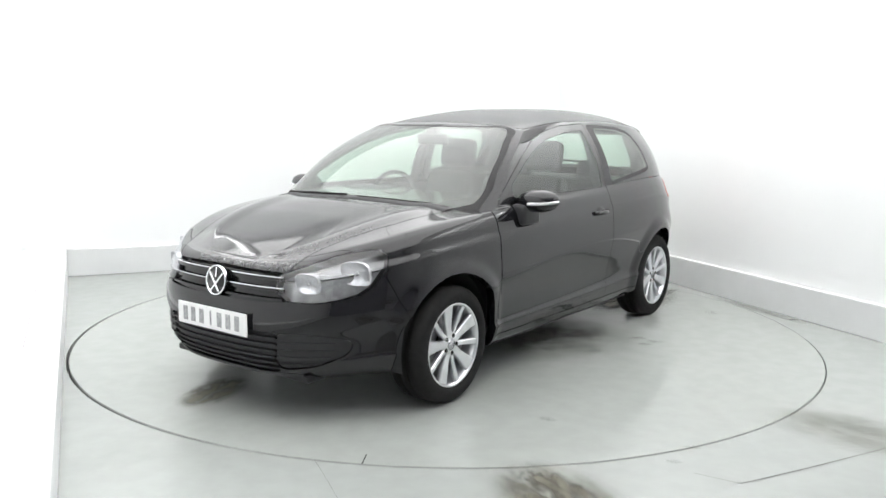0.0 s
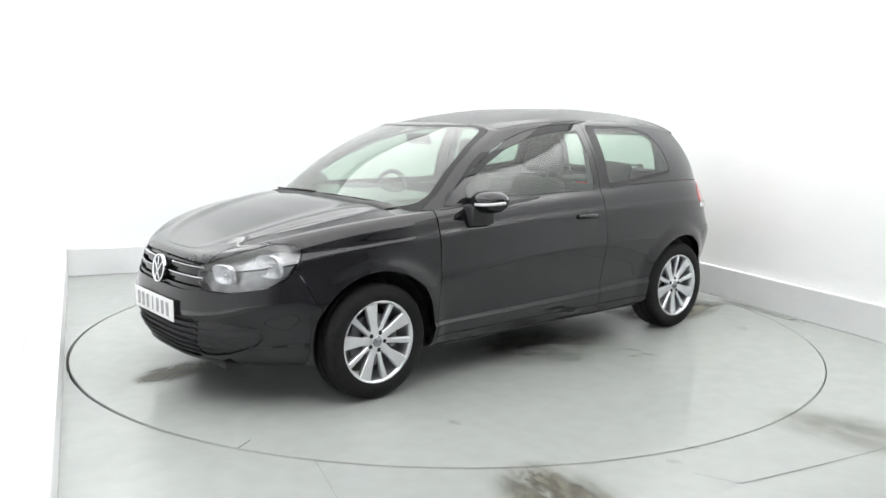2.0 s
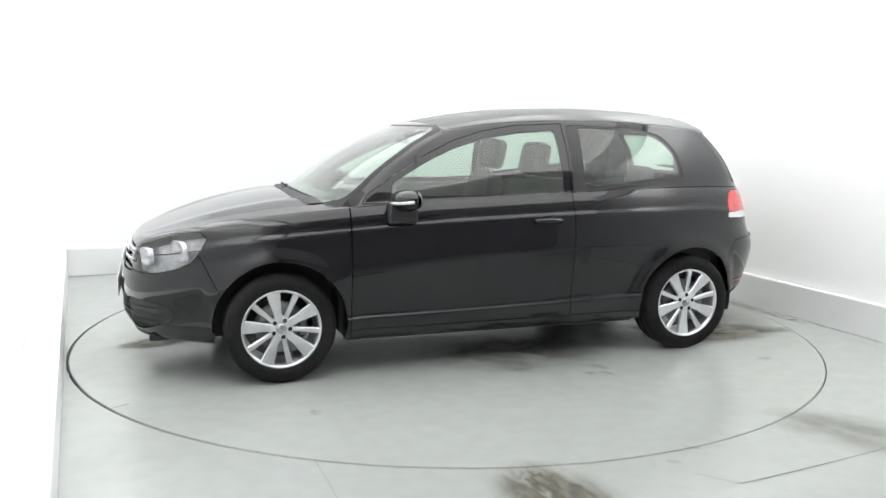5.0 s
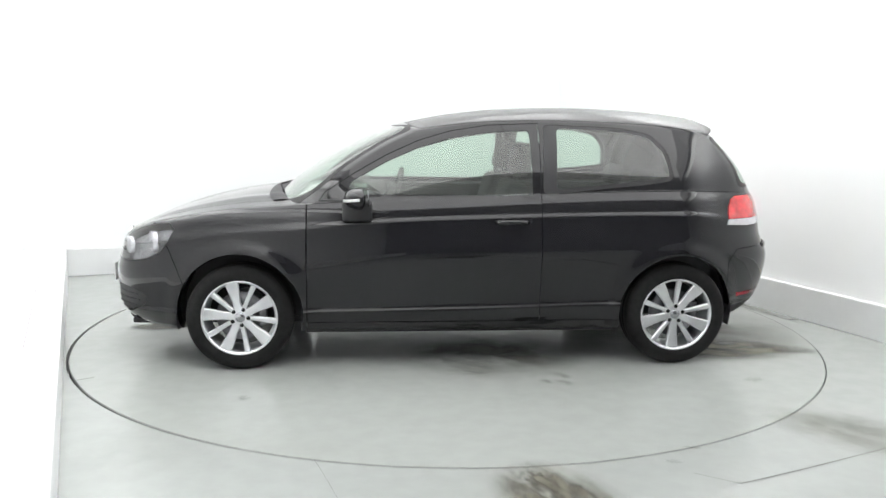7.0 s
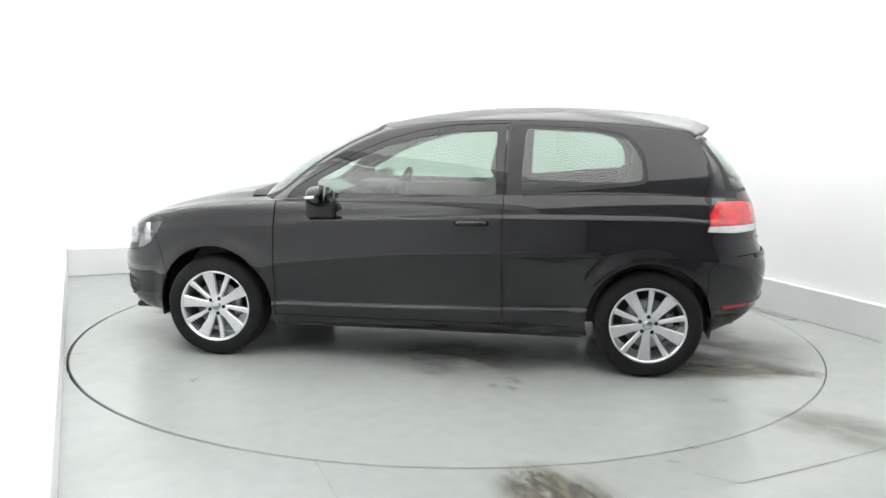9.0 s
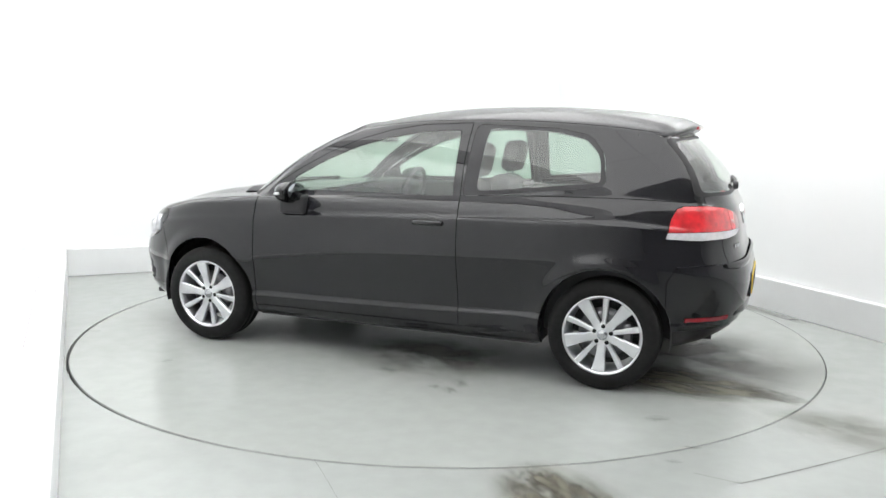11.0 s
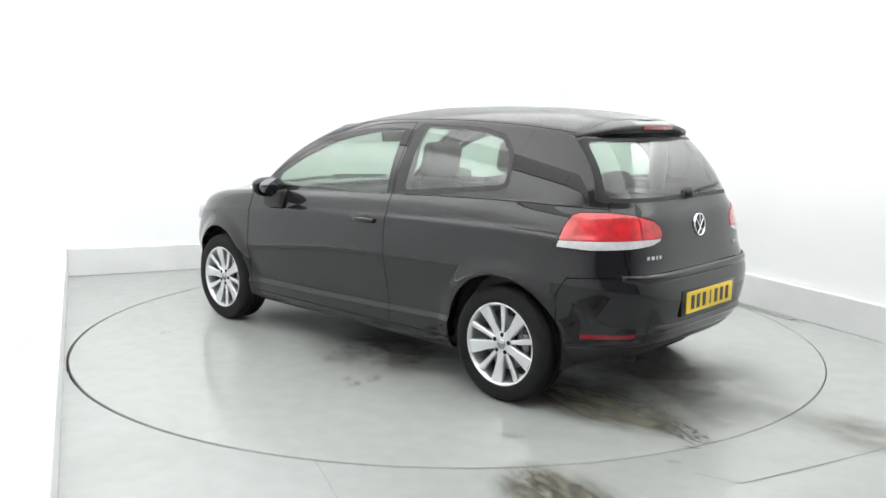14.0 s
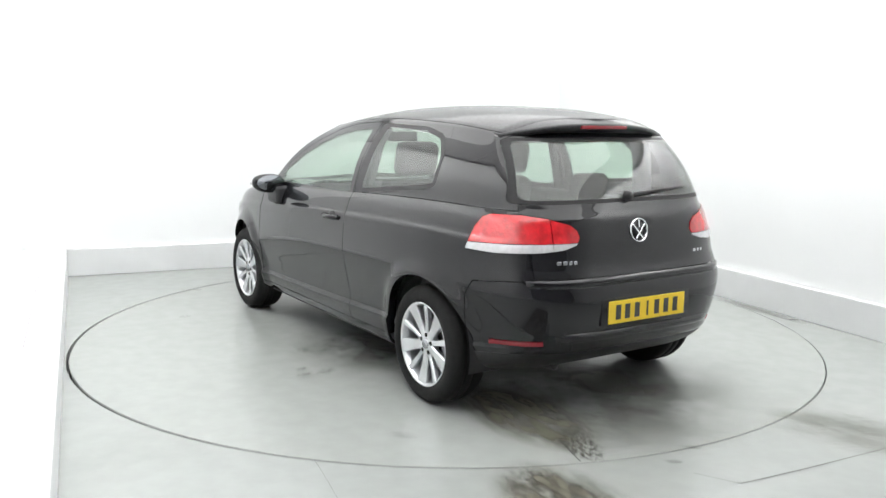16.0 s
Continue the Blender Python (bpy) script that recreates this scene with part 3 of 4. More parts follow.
class Shell:
    """Half of a body surface (y >= 0), cut into panels."""

    def __init__(self, bm):
        self.bm = bm
        self.pid = bm.faces.layers.int["pid"]
        bm.normal_update()
        self.tree = BVHTree.FromBMesh(bm)
        bm.faces.ensure_lookup_table()
        self.src = [[(v.co.copy(), v.normal.copy()) for v in f.verts] for f in bm.faces]

    def normal(self, co):
        p, no, idx, d = self.tree.find_nearest(co)
        acc = Vector((0, 0, 0))
        for c, m in self.src[idx]:
            acc += m / max((c - p).length, 1e-4) ** 1.5
        acc.normalize()
        if abs(co.y) < 1e-4:
            acc.y = 0
            acc.normalize()
        return acc

    def cut(self, outline, pid, frm=(0,), test=None):
        fs = [f for f in self.bm.faces if f[self.pid] in frm and (test is None or test(f.calc_center_median()))]
        for f in cut(self.bm, fs, *outline):
            f[self.pid] = pid

    def take(self, name, pid, material, parent, mirror="join", depth=0.014, gap=0.0022, label="", lift=0.0):
        """Makes one panel a mesh: joined with its mirror image, or one for each side."""
        bm = self.bm
        fs = [f for f in bm.faces if f[self.pid] == pid]
        if not fs:
            return []
        # loose pieces of a panel become panels of their own
        left, groups = set(fs), []
        while left:
            todo = [left.pop()]
            grp = list(todo)
            while todo:
                for e in todo.pop().edges:
                    for g in e.link_faces:
                        if g in left:
                            left.discard(g)
                            todo.append(g)
                            grp.append(g)
            groups.append(grp)
        groups.sort(key=len, reverse=True)
        if len(groups) > 1 and mirror == "each":
            for grp in groups[1:]:
                if sum(f.calc_area() for f in grp) > 2e-4:
                    for f in grp:
                        f[self.pid] = 1000
                    self.take("closing_panel", 1000, material, parent, mirror, depth, gap, "", lift)
                for f in grp:
                    f[self.pid] = 99
            fs = groups[0]
        idx, cos, nos, polys = {}, [], [], []
        for f in fs:
            q = []
            for v in f.verts:
                if v not in idx:
                    idx[v] = len(cos)
                    n = self.normal(v.co)
                    cos.append(v.co + n * lift)
                    nos.append(n)
                q.append(idx[v])
            polys.append(q)
        fset = set(fs)
        edges = []
        for f in fs:
            for lp in f.loops:
                if sum(1 for g in lp.edge.link_faces if g in fset) == 1 and not (abs(lp.vert.co.y) < 1e-4 and abs(lp.link_loop_next.vert.co.y) < 1e-4):
                    edges.append((lp.vert, lp.link_loop_next.vert, f.calc_center_median()))
        pull = {}
        for a, b, c in edges:
            t = (b.co - a.co).normalized()
            for v in (a, b):
                d = c - v.co
                d = d - t * d.dot(t)
                if d.length > 1e-9:
                    pull.setdefault(v, Vector((0, 0, 0)))
                    pull[v] += d.normalized()
        for v, d in pull.items():
            if abs(v.co.y) < 1e-4:
                d.y = 0
            if d.length > 1e-6:
                cos[idx[v]] = cos[idx[v]] + d.normalized() * gap
        low = {}
        for a, b, c in edges:
            q = []
            for v in (a, b):
                if v not in low:
                    low[v] = len(cos)
                    cos.append(cos[idx[v]] - nos[idx[v]] * depth)
                    nos.append(pull.get(v, Vector((0, 0, 0))).normalized() * -1)
                q.append(low[v])
            # the flange has its own rim so that it keeps a sharp edge
            ra, rb = len(cos), len(cos) + 1
            cos.extend((cos[idx[a]], cos[idx[b]]))
            nos.extend((nos[q[0]], nos[q[1]]))
            polys.append([rb, ra, q[0], q[1]])
        made = []
        both = [1] if mirror == "left" else [1, -1]
        if mirror == "join":
            n0 = len(cos)
            cos2 = cos + [Vector((c.x, -c.y, c.z)) for c in cos]
            nos2 = nos + [Vector((c.x, -c.y, c.z)) for c in nos]
            polys2 = polys + [[k + n0 for k in q[::-1]] for q in polys]
            jobs = [(cos2, nos2, polys2)]
        else:
            jobs = []
            for s in both:
                jobs.append(([Vector((c.x, c.y * s, c.z)) for c in cos], [Vector((c.x, c.y * s, c.z)) for c in nos], polys if s > 0 else [q[::-1] for q in polys]))
        for cc, nn, pp in jobs:
            me = bpy.data.meshes.new(name)
            me.from_pydata([tuple(c) for c in cc], [], pp)
            me.materials.append(material)
            for q in me.polygons:
                q.use_smooth = True
            me.update()
            me.normals_split_custom_set_from_vertices([tuple(n) for n in nn])
            ob = new(name, me)
            ob.parent = parent
            if label:
                tagged(ob, label)
            made.append(ob)
        return made


WHEEL_R = 0.307


def build_wheel(phase):
    """A tyre on a ten-spoke alloy rim, five spokes broad and five narrow; the outer face looks along +y."""
    w = new("wheel")
    side = [(0.209, 0.092), (0.223, 0.103), (0.249, 0.108), (0.279, 0.104), (0.294, 0.094), (0.303, 0.078), (0.3065, 0.062), (0.307, 0.03), (0.300, 0.028), (0.300, 0.022), (0.307, 0.020)]
    tyre = lathe(side + [(r, -h) for r, h in side[::-1]], 64)
    part("tyre", tyre, RUBBER, w, "black rubber tyre")
    rim = part("rim", lathe([(0.231, 0.086), (0.234, 0.096), (0.228, 0.101), (0.220, 0.098), (0.212, 0.082), (0.205, 0.055), (0.200, -0.02), (0.205, -0.08), (0.228, -0.09)], 64), ALLOY, w, "silver alloy rim with ten spokes")
    for k in range(5):
        for wide in (True, False):
            a = phase + 72 * k + (0 if wide else 36)
            w0, w1, r0 = (0.026, 0.040, 0.045) if wide else (0.014, 0.0175, 0.062)
            bm = bmesh.new()
            rings = []
            for r, wd, y, th in ((r0, w0, 0.078, 0.028), (0.10, w0 * 0.93, 0.080, 0.026), (0.16, (w0 + w1) / 2, 0.086, 0.024), (0.216, w1, 0.094, 0.022)):
                ch = 0.005
                rings.append([bm.verts.new(p) for p in ((r, y - th, -wd), (r, y - ch, -wd), (r, y, -wd + ch), (r, y, wd - ch), (r, y - ch, wd), (r, y - th, wd))])
            for p, q in zip(rings, rings[1:]):
                for i in range(5):
                    bm.faces.new((p[i], q[i], q[i + 1], p[i + 1]))
            bmesh.ops.recalc_face_normals(bm, faces=bm.faces)
            moved(bm, pose(0, 0, 0, 0, -a, 0))
            part("spoke", bm, ALLOY, rim, "", False)
    part("hub", lathe([(0.0, 0.078), (0.052, 0.079), (0.068, 0.074), (0.072, 0.04), (0.0, 0.04)], 40), ALLOY, rim)
    cap = part("centre_cap", lathe([(0.0, 0.086), (0.026, 0.085), (0.031, 0.079), (0.031, 0.07)], 32), DARKCHROME, rim, "round grey centre cap")
    for k in range(5):
        a = radians(phase + 72 * k + 36)
        part("bolt_hole", moved(lathe([(0.0, 0.081), (0.011, 0.081), (0.0125, 0.079), (0.0125, 0.06)], 14), pose(0.050 * math.cos(a), 0, 0.050 * math.sin(a))), GLOSSBLACK, rim, "dark wheel bolt")
    for ob in (rim, *rim.children):
        ob.data.transform(Matrix.Diagonal((0.948, 1, 0.948, 1)))
    part("brake_disc", lathe([(0.07, 0.028), (0.142, 0.030), (0.142, 0.008), (0.07, 0.006)], 48), STEEL, w, "worn steel brake disc")
    part("brake_drum", lathe([(0.0, 0.02), (0.085, 0.02), (0.09, -0.06), (0.0, -0.06)], 32), BLACK, w)
    part("caliper", box_bm(-0.15, -0.10, -0.01, 0.045, -0.06, 0.07, 0.012), STEEL, w, "grey brake caliper")
    return w


def emblem(name, r, parent, m, ring=0.1):
    """A round chrome emblem: a ring with plain strokes across a dark disc."""
    disc = part(name, moved(lathe([(0.0, 0.004), (r * 0.93, 0.004), (r * 0.97, 0.0), (r * 0.9, -0.008)], 32), m), GLOSSBLACK, parent, "round chrome and black emblem")
    part("ring", moved(lathe([(r * (1 - ring), 0.004), (r * (1 - ring * 0.7), 0.009), (r * (1 - ring * 0.2), 0.009), (r, 0.003), (r, -0.006)], 40), m), CHROME, disc)
    for x0, z0, x1, z1 in ((-0.66, 0.50, 0.40, -0.72), (0.66, 0.50, -0.40, -0.72), (0.0, 0.85, 0.0, 0.2)):
        d = math.hypot(x1 - x0, z1 - z0) * r
        b = box_bm(-d / 2, d / 2, 0.002, 0.009, -r * 0.065, r * 0.065, 0.001, 1)
        part("stroke", moved(b, m @ pose((x0 + x1) / 2 * r, 0, (z0 + z1) / 2 * r, 0, -math.degrees(math.atan2(z1 - z0, x1 - x0)), 0)), CHROME, disc, "", False)
    return disc


def number_plate(parent, m, material, label):
    """A plate with plain bars for its writing; it looks along +y."""
    pl = part("number_plate", moved(box_bm(-0.26, 0.26, -0.006, 0.0, -0.0555, 0.0555, 0.002), m), material, parent, label, False)
    for x in (-0.19, -0.125, -0.06, 0.005, 0.075, 0.14, 0.20):
        wd = 0.017 if abs(x - 0.005) > 0.01 else 0.006
        part("bar", moved(box_bm(x - wd, x + wd, 0.0005, 0.0025, -0.036, 0.036, 0.0008, 1), m), PLATEGREY if material is PLATEWHITE else INK, pl, "bar of writing", False)
    return pl


def seat(bolster, parent_name, m, label, cat):
    """A bucket seat with its headrest, facing +x."""
    s = new(parent_name)
    part("cushion", box_bm(-0.25, 0.27, -0.26, 0.26, 0.0, 0.16, 0.05, 3), FABRIC, s)
    b = box_bm(-0.07, 0.07, -0.25, 0.25, 0.0, 0.60, 0.05, 3)
    for v in b.verts:
        v.co.y *= 1 - 0.22 * max(0, v.co.z - 0.25) / 0.35
    part("backrest", moved(b, pose(-0.27, 0, 0.10, 0, -17, 0)), FABRIC, s)
    h = box_bm(-0.055, 0.055, -0.14, 0.14, -0.01, 0.20, 0.045, 3)
    part("headrest", moved(h, pose(-0.46, 0, 0.715, 0, -12, 0)), FABRIC, s)
    for y in (-0.06, 0.06):
        part("headrest_post", tube([(-0.44, y, 0.66), (-0.465, y, 0.76)], 0.006), CHROME, s)
    s.matrix_basis = m
    return s


def build_car():
    car = new("car")
    tagged(car, "black three-door hatchback car with silver alloy wheels", "car")
    base = pose(CAR_X, CAR_Y, 0)
    sh = Shell(body_bm())
    side = lambda c: abs(c.x) < 1.95 and c.y > 0.45
    front = lambda c: c.x > 1.5
    rear = lambda c: c.x < -1.4
    for x, r in ARCHES:
        sh.cut(side_view(circle(x, 0.318, r)), 99, test=side)

    # head lamps and tail lamps, cut along an oblique view of the corner
    lamp = [(2.052, 0.388, 0.722), (2.084, 0.385, 0.650), (2.068, 0.445, 0.603), (2.005, 0.570, 0.600), (1.934, 0.648, 0.611), (1.847, 0.712, 0.634), (1.775, 0.745, 0.672),
            (1.706, 0.756, 0.745), (1.680, 0.738, 0.806), (1.700, 0.700, 0.834), (1.776, 0.648, 0.833), (1.869, 0.584, 0.810), (1.973, 0.495, 0.768)]
    sh.cut((lamp, (-0.79, -0.62, 0)), 40, (0, 10), front)
    tail = [(-1.580, 0.790, 0.845), (-1.588, 0.782, 0.880), (-1.596, 0.750, 0.950), (-1.606, 0.706, 0.998), (-1.632, 0.676, 1.012), (-1.745, 0.578, 1.012), (-1.810, 0.490, 0.998), (-1.872, 0.396, 0.968), (-1.892, 0.366, 0.940),
            (-1.905, 0.358, 0.905), (-1.908, 0.380, 0.872), (-1.896, 0.440, 0.852), (-1.860, 0.538, 0.842), (-1.70, 0.70, 0.836)]
    view = (0.74, -0.67, 0)
    sh.cut((tail, view), 50, (0, 20), rear)
    lay = sh.pid
    # the tail lamp: white strip below, split where the tailgate begins
    strip = [(-1.5, 0.9, 0.70), (-1.5, 0.9, 0.876), (-2.1, 0.2, 0.884), (-2.1, 0.2, 0.70)]
    sh.cut((strip, view), 51, (50,), rear)
    inner = end_view([(-0.1, 0.5), (0.528, 0.5), (0.512, 1.2), (-0.1, 1.2)])
    sh.cut(inner, 52, (50,), rear)
    sh.cut(inner, 53, (51,), rear)

    # glass
    sd = lambda c: c.y > 0.45
    door_glass = [(0.66, 1.018), (0.655, 1.085), (0.44, 1.205), (0.26, 1.283), (0.07, 1.338), (-0.15, 1.374), (-0.395, 1.389), (-0.405, 1.018)]
    door_frame = [(0.83, 0.98), (0.80, 1.03), (0.62, 1.145), (0.44, 1.245), (0.26, 1.325), (0.07, 1.382), (-0.15, 1.418), (-0.455, 1.432), (-0.45, 0.98)]
    quarter = rounded([(-0.545, 1.052), (-0.565, 1.405), (-0.96, 1.388), (-1.13, 1.352), (-1.215, 1.262), (-1.235, 1.132), (-1.20, 1.118)], 0.035, 4)
    ring = rounded([(-0.465, 1.020), (-0.485, 1.424), (-0.96, 1.408), (-1.15, 1.370), (-1.238, 1.270), (-1.262, 1.115), (-1.20, 1.095)], 0.04, 4)
    sh.cut(side_view(door_frame), 21, (20,), sd)
    sh.cut(side_view(rounded(door_glass, 0.02, 3)), 22, (21,), sd)
    sh.cut(side_view(ring), 23, (20,), sd)
    sh.cut(side_view(quarter), 24, (23,), sd)
    fw = lambda c: c.x > 0.1
    sh.cut(end_view(rounded([(-0.3, 0.90), (-0.3, 1.408), (0.50, 1.412), (0.572, 1.390), (0.672, 1.25), (0.745, 1.055), (0.745, 0.90)], 0.03, 3)), 25, (20,), fw)
    sh.cut(end_view(rounded([(-0.3, 0.965), (-0.3, 1.400), (0.485, 1.404), (0.548, 1.384), (0.648, 1.245), (0.716, 1.060), (0.716, 1.0), (0.60, 0.965)], 0.03, 3)), 26, (25,), fw)
    # tailgate with its window
    gate = end_view(rounded([(-0.5, 0.735), (0.50, 0.735), (0.60, 0.80), (0.625, 1.02), (0.555, 1.372), (-0.5, 1.40)], 0.04, 3))
    sh.cut(gate, 60, (0, 20), lambda c: c.x < -1.5)
    sh.cut(end_view(rounded([(-0.5, 1.060), (0.655, 1.060), (0.570, 1.362), (-0.5, 1.375)], 0.03, 3)), 61, (60, 20), lambda c: c.x < -1.5)
    sh.cut(end_view(rounded([(-0.5, 1.078), (0.620, 1.078), (0.546, 1.350), (-0.5, 1.360)], 0.04, 3)), 62, (61,), lambda c: c.x < -1.5)

    # bonnet, wing, bumpers, door, sill
    sh.cut(top_view([(2.3, -0.2), (2.3, 0.30), (2.055, 0.385), (1.93, 0.488), (1.80, 0.537), (1.47, 0.592), (1.246, 0.634), (0.987, 0.665), (0.5, 0.70), (0.5, -0.2)]), 11, (10,))
    sh.cut(end_view([(-0.2, 0.738), (0.40, 0.724), (0.44, 0.80), (-0.2, 0.80)]), 11, (0,), front)
    grille = rounded([(-0.5, 0.742), (0.398, 0.728), (0.412, 0.66), (0.440, 0.598), (0.30, 0.590), (-0.5, 0.588)], 0.012, 2)
    sh.cut(end_view(grille), 12, (0, 10, 11), front)
    low_grille = rounded([(-0.7, 0.452), (0.385, 0.452), (0.40, 0.43), (0.375, 0.258), (0.33, 0.245), (-0.7, 0.243)], 0.015, 2)
    blank = rounded([(0.388, 0.452), (0.58, 0.446), (0.672, 0.412), (0.650, 0.345), (0.55, 0.290), (0.378, 0.262)], 0.045, 4)
    sh.cut(end_view(low_grille), 13, (0,), front)
    sh.cut(end_view(blank), 14, (0,), front)
    sh.cut(side_view([(1.60, 0.10), (1.60, 0.57), (1.70, 0.70), (1.76, 0.83), (2.4, 0.83), (2.4, 0.10)]), 15, (0,))
    sh.cut(side_view([(0.905, 0.10), (0.905, 1.2), (2.4, 1.2), (2.4, 0.10)]), 16, (0, 10))
    sh.cut(side_view([(0.905, 0.275), (0.9, 1.2), (-0.45, 1.2), (-0.458, 0.275)]), 21, (0,))
    sh.cut(side_view([(1.3, 0.0), (1.3, 0.277), (-1.3, 0.277), (-1.3, 0.0)]), 17, (0,), lambda c: abs(c.x) < 1.2)
    reflector = [(-1.72, 0.75, 0.418), (-1.925, 0.58, 0.426), (-1.925, 0.58, 0.400), (-1.72, 0.75, 0.394)]
    sh.cut((reflector, view), 71, (0,), rear)
    sh.cut(side_view([(-1.5, 0.0), (-1.5, 0.34), (-2.4, 0.375), (-2.4, 0.0)]), 72, (0,))
    sh.cut(side_view([(-1.61, 0.10), (-1.61, 0.62), (-1.66, 0.70), (-2.4, 0.745), (-2.4, 0.10)]), 70, (0,))
    sh.cut(end_view([(-0.5, 0.70), (0.62, 0.70), (0.62, 1.10), (-0.5, 1.10)]), 60, (0,), lambda c: c.x < -1.70 and c.z > 0.70)
    take = lambda name, pid, m, mirror="each", **k: sh.take(name, pid, m, car, mirror, **k)
    take("bonnet", 11, WETPAINT, "join", label="black painted bonnet with a raised centre")
    take("front_bumper", 15, PAINT, "join", depth=0.04)
    take("front_wing", 16, PAINT, depth=0.05)
    door = take("door", 21, PAINT)
    take("sill", 17, PAINT)
    take("quarter_panel", 0, PAINT, depth=0.05)
    take("a_pillar", 20, PAINT)
    take("scuttle_corner", 10, PAINT, gap=0.0)
    take("roof", 30, DUSTY, "join", label="black roof with dried water spots")
    take("windscreen_surround", 25, SEAL, "join", gap=0.0, label="black rubber windscreen seal")
    take("quarter_window_trim", 23, BLACK, gap=0.0)
    take("tailgate", 60, PAINT, "join")
    take("rear_window_surround", 61, SEAL, "join", gap=0.0, label="black border of the rear window")
    take("rear_bumper", 70, PAINT, "join", depth=0.04)
    take("rear_valance", 72, BLACK, "join", gap=0.0)
    take("reflector", 71, REDDARK, label="dark red bumper reflector", lift=0.002)
    panes = (take("door_window", 22, GLASS, depth=0.004, gap=0.0) + take("quarter_window", 24, GLASS, depth=0.004, gap=0.0)
             + take("windscreen", 26, SCREENGLASS, "join", depth=0.004, gap=0.0) + take("rear_window", 62, GLASS, "join", depth=0.004, gap=0.0))
    for ob in panes:
        ob.visible_shadow = False
    # grilles: a dark recess with slats
    take("grille_back", 12, GLOSSBLACK, "join", depth=0.03, gap=0.0, lift=-0.022)
    take("lower_grille_back", 13, BLACK, "join", depth=0.03, gap=0.0, lift=-0.022)
    take("bumper_insert", 14, BLACK, depth=0.02, lift=-0.006, label="matt black ribbed bumper insert")

    def contour(z, y0, y1, n, out, inner=sh):
        """Points on the nose at one height, from y0 to y1."""
        pts = []
        for k in range(n + 1):
            y = y0 + (y1 - y0) * k / n
            hit = inner.tree.ray_cast(Vector((3, abs(y), z)), Vector((-1, 0, 0)))
            p = hit[0]
            nn = inner.normal(p)
            pts.append((p.x + nn.x * out, y + math.copysign(nn.y, y) * out, z))
        return pts

    def slat(name, z, half, material, h, d0, d1, label="", start=None):
        """A bar that follows the nose: h high, from d0 to d1 off the skin."""
        bm = bmesh.new()
        start = -half if start is None else start
        a, b = contour(z, start, half, 36, d0), contour(z, start, half, 36, d1)
        rows = []
        for p, q in zip(a, b):
            rows.append([bm.verts.new((r[0], r[1], r[2] + dz)) for r, dz in ((p, -h / 2), (q, -h / 2 * 0.6), (q, h / 2 * 0.6), (p, h / 2))])
        for p, q in zip(rows, rows[1:]):
            for k in range(4):
                bm.faces.new((p[k], p[(k + 1) % 4], q[(k + 1) % 4], q[k]))
        bm.faces.new(rows[0])
        bm.faces.new(rows[-1])
        bmesh.ops.recalc_face_normals(bm, faces=bm.faces)
        return part(name, bm, material, car, label, False)

    for z, half in ((0.697, 0.398), (0.648, 0.408)):
        slat("grille_slat", z, half, GLOSSBLACK, 0.030, -0.024, -0.004)
        slat("grille_strip", z + 0.012, half, CHROME, 0.008, -0.012, 0.001, "thin chrome grille strip")
    slat("grille_lip", 0.606, 0.41, GLOSSBLACK, 0.018, -0.024, -0.004)
    for k in range(6):
        slat("lower_grille_slat", 0.268 + 0.031 * k, 0.372 + 0.003 * k, BLACK, 0.011, -0.022, -0.003)
    for z, y0, y1 in ((0.300, 0.395, 0.54), (0.335, 0.40, 0.60), (0.370, 0.405, 0.625), (0.405, 0.41, 0.62)):
        for s in (1, -1):
            slat("insert_rib", z, s * y1, BLACK, 0.010, -0.010, 0.002, "", s * y0)
    slat("bumper_lip", 0.236, 0.46, BLACK, 0.020, -0.01, 0.012, "black spoiler lip under the bumper")
    nose = lambda z: sh.tree.ray_cast(Vector((3, 0.0005, z)), Vector((-1, 0, 0)))[0].x
    stern = lambda z: sh.tree.ray_cast(Vector((-3, 0.0005, z)), Vector((1, 0, 0)))[0].x
    emblem("badge", 0.074, car, pose(nose(0.66) + 0.010, 0, 0.660, 0, 0, -90) @ pose(0, 0.004, 0, 8, 0, 0))
    number_plate(car, pose(nose(0.476) + 0.013, 0, 0.476, 0, 0, -90), PLATEWHITE, "white number plate with faint grey bars")

    # head lamps: housing, reflectors and a clear lens
    for i, lens in enumerate(take("headlight", 40, CLEAR, depth=0.06, gap=0.001, label="clear headlight with silver reflectors")):
        lens.visible_shadow = False
        s = 1 if i == 0 else -1
        back = sh.take("lamp_housing", 40, LAMPGREY, lens, "left", lift=-0.055, depth=-0.05, gap=0.004)[0]
        if s < 0:
            back.data.transform(Matrix.Diagonal((1, -1, 1, 1)))
            back.data.flip_normals()
        for (x, y, z), r in (((1.985, 0.505, 0.684), 0.052), ((1.815, 0.652, 0.726), 0.062)):
            m = pose(x, y * s, z, 0, 0, -90 + 22 * s)
            cup = lathe([(0.0, -0.024), (r * 0.45, -0.021), (r * 0.8, -0.012), (r, 0.0), (r * 1.02, 0.0), (r * 1.02, -0.03)], 32)
            for v in cup.verts:
                a = math.atan2(v.co.z, v.co.x)
                k = (abs(math.cos(a)) ** 3.5 + abs(math.sin(a)) ** 3.5) ** (-1 / 3.5)
                v.co.x, v.co.z = v.co.x * k * 1.12 + 0.22 * v.co.z, v.co.z * k * 0.88
            part("reflector_bowl", moved(cup, m), REFLECTOR, lens)
            part("bulb", moved(lathe([(0.0, -0.005), (0.008, -0.01), (0.011, -0.025), (0.011, -0.04)], 16), m), WHITELENS, lens)
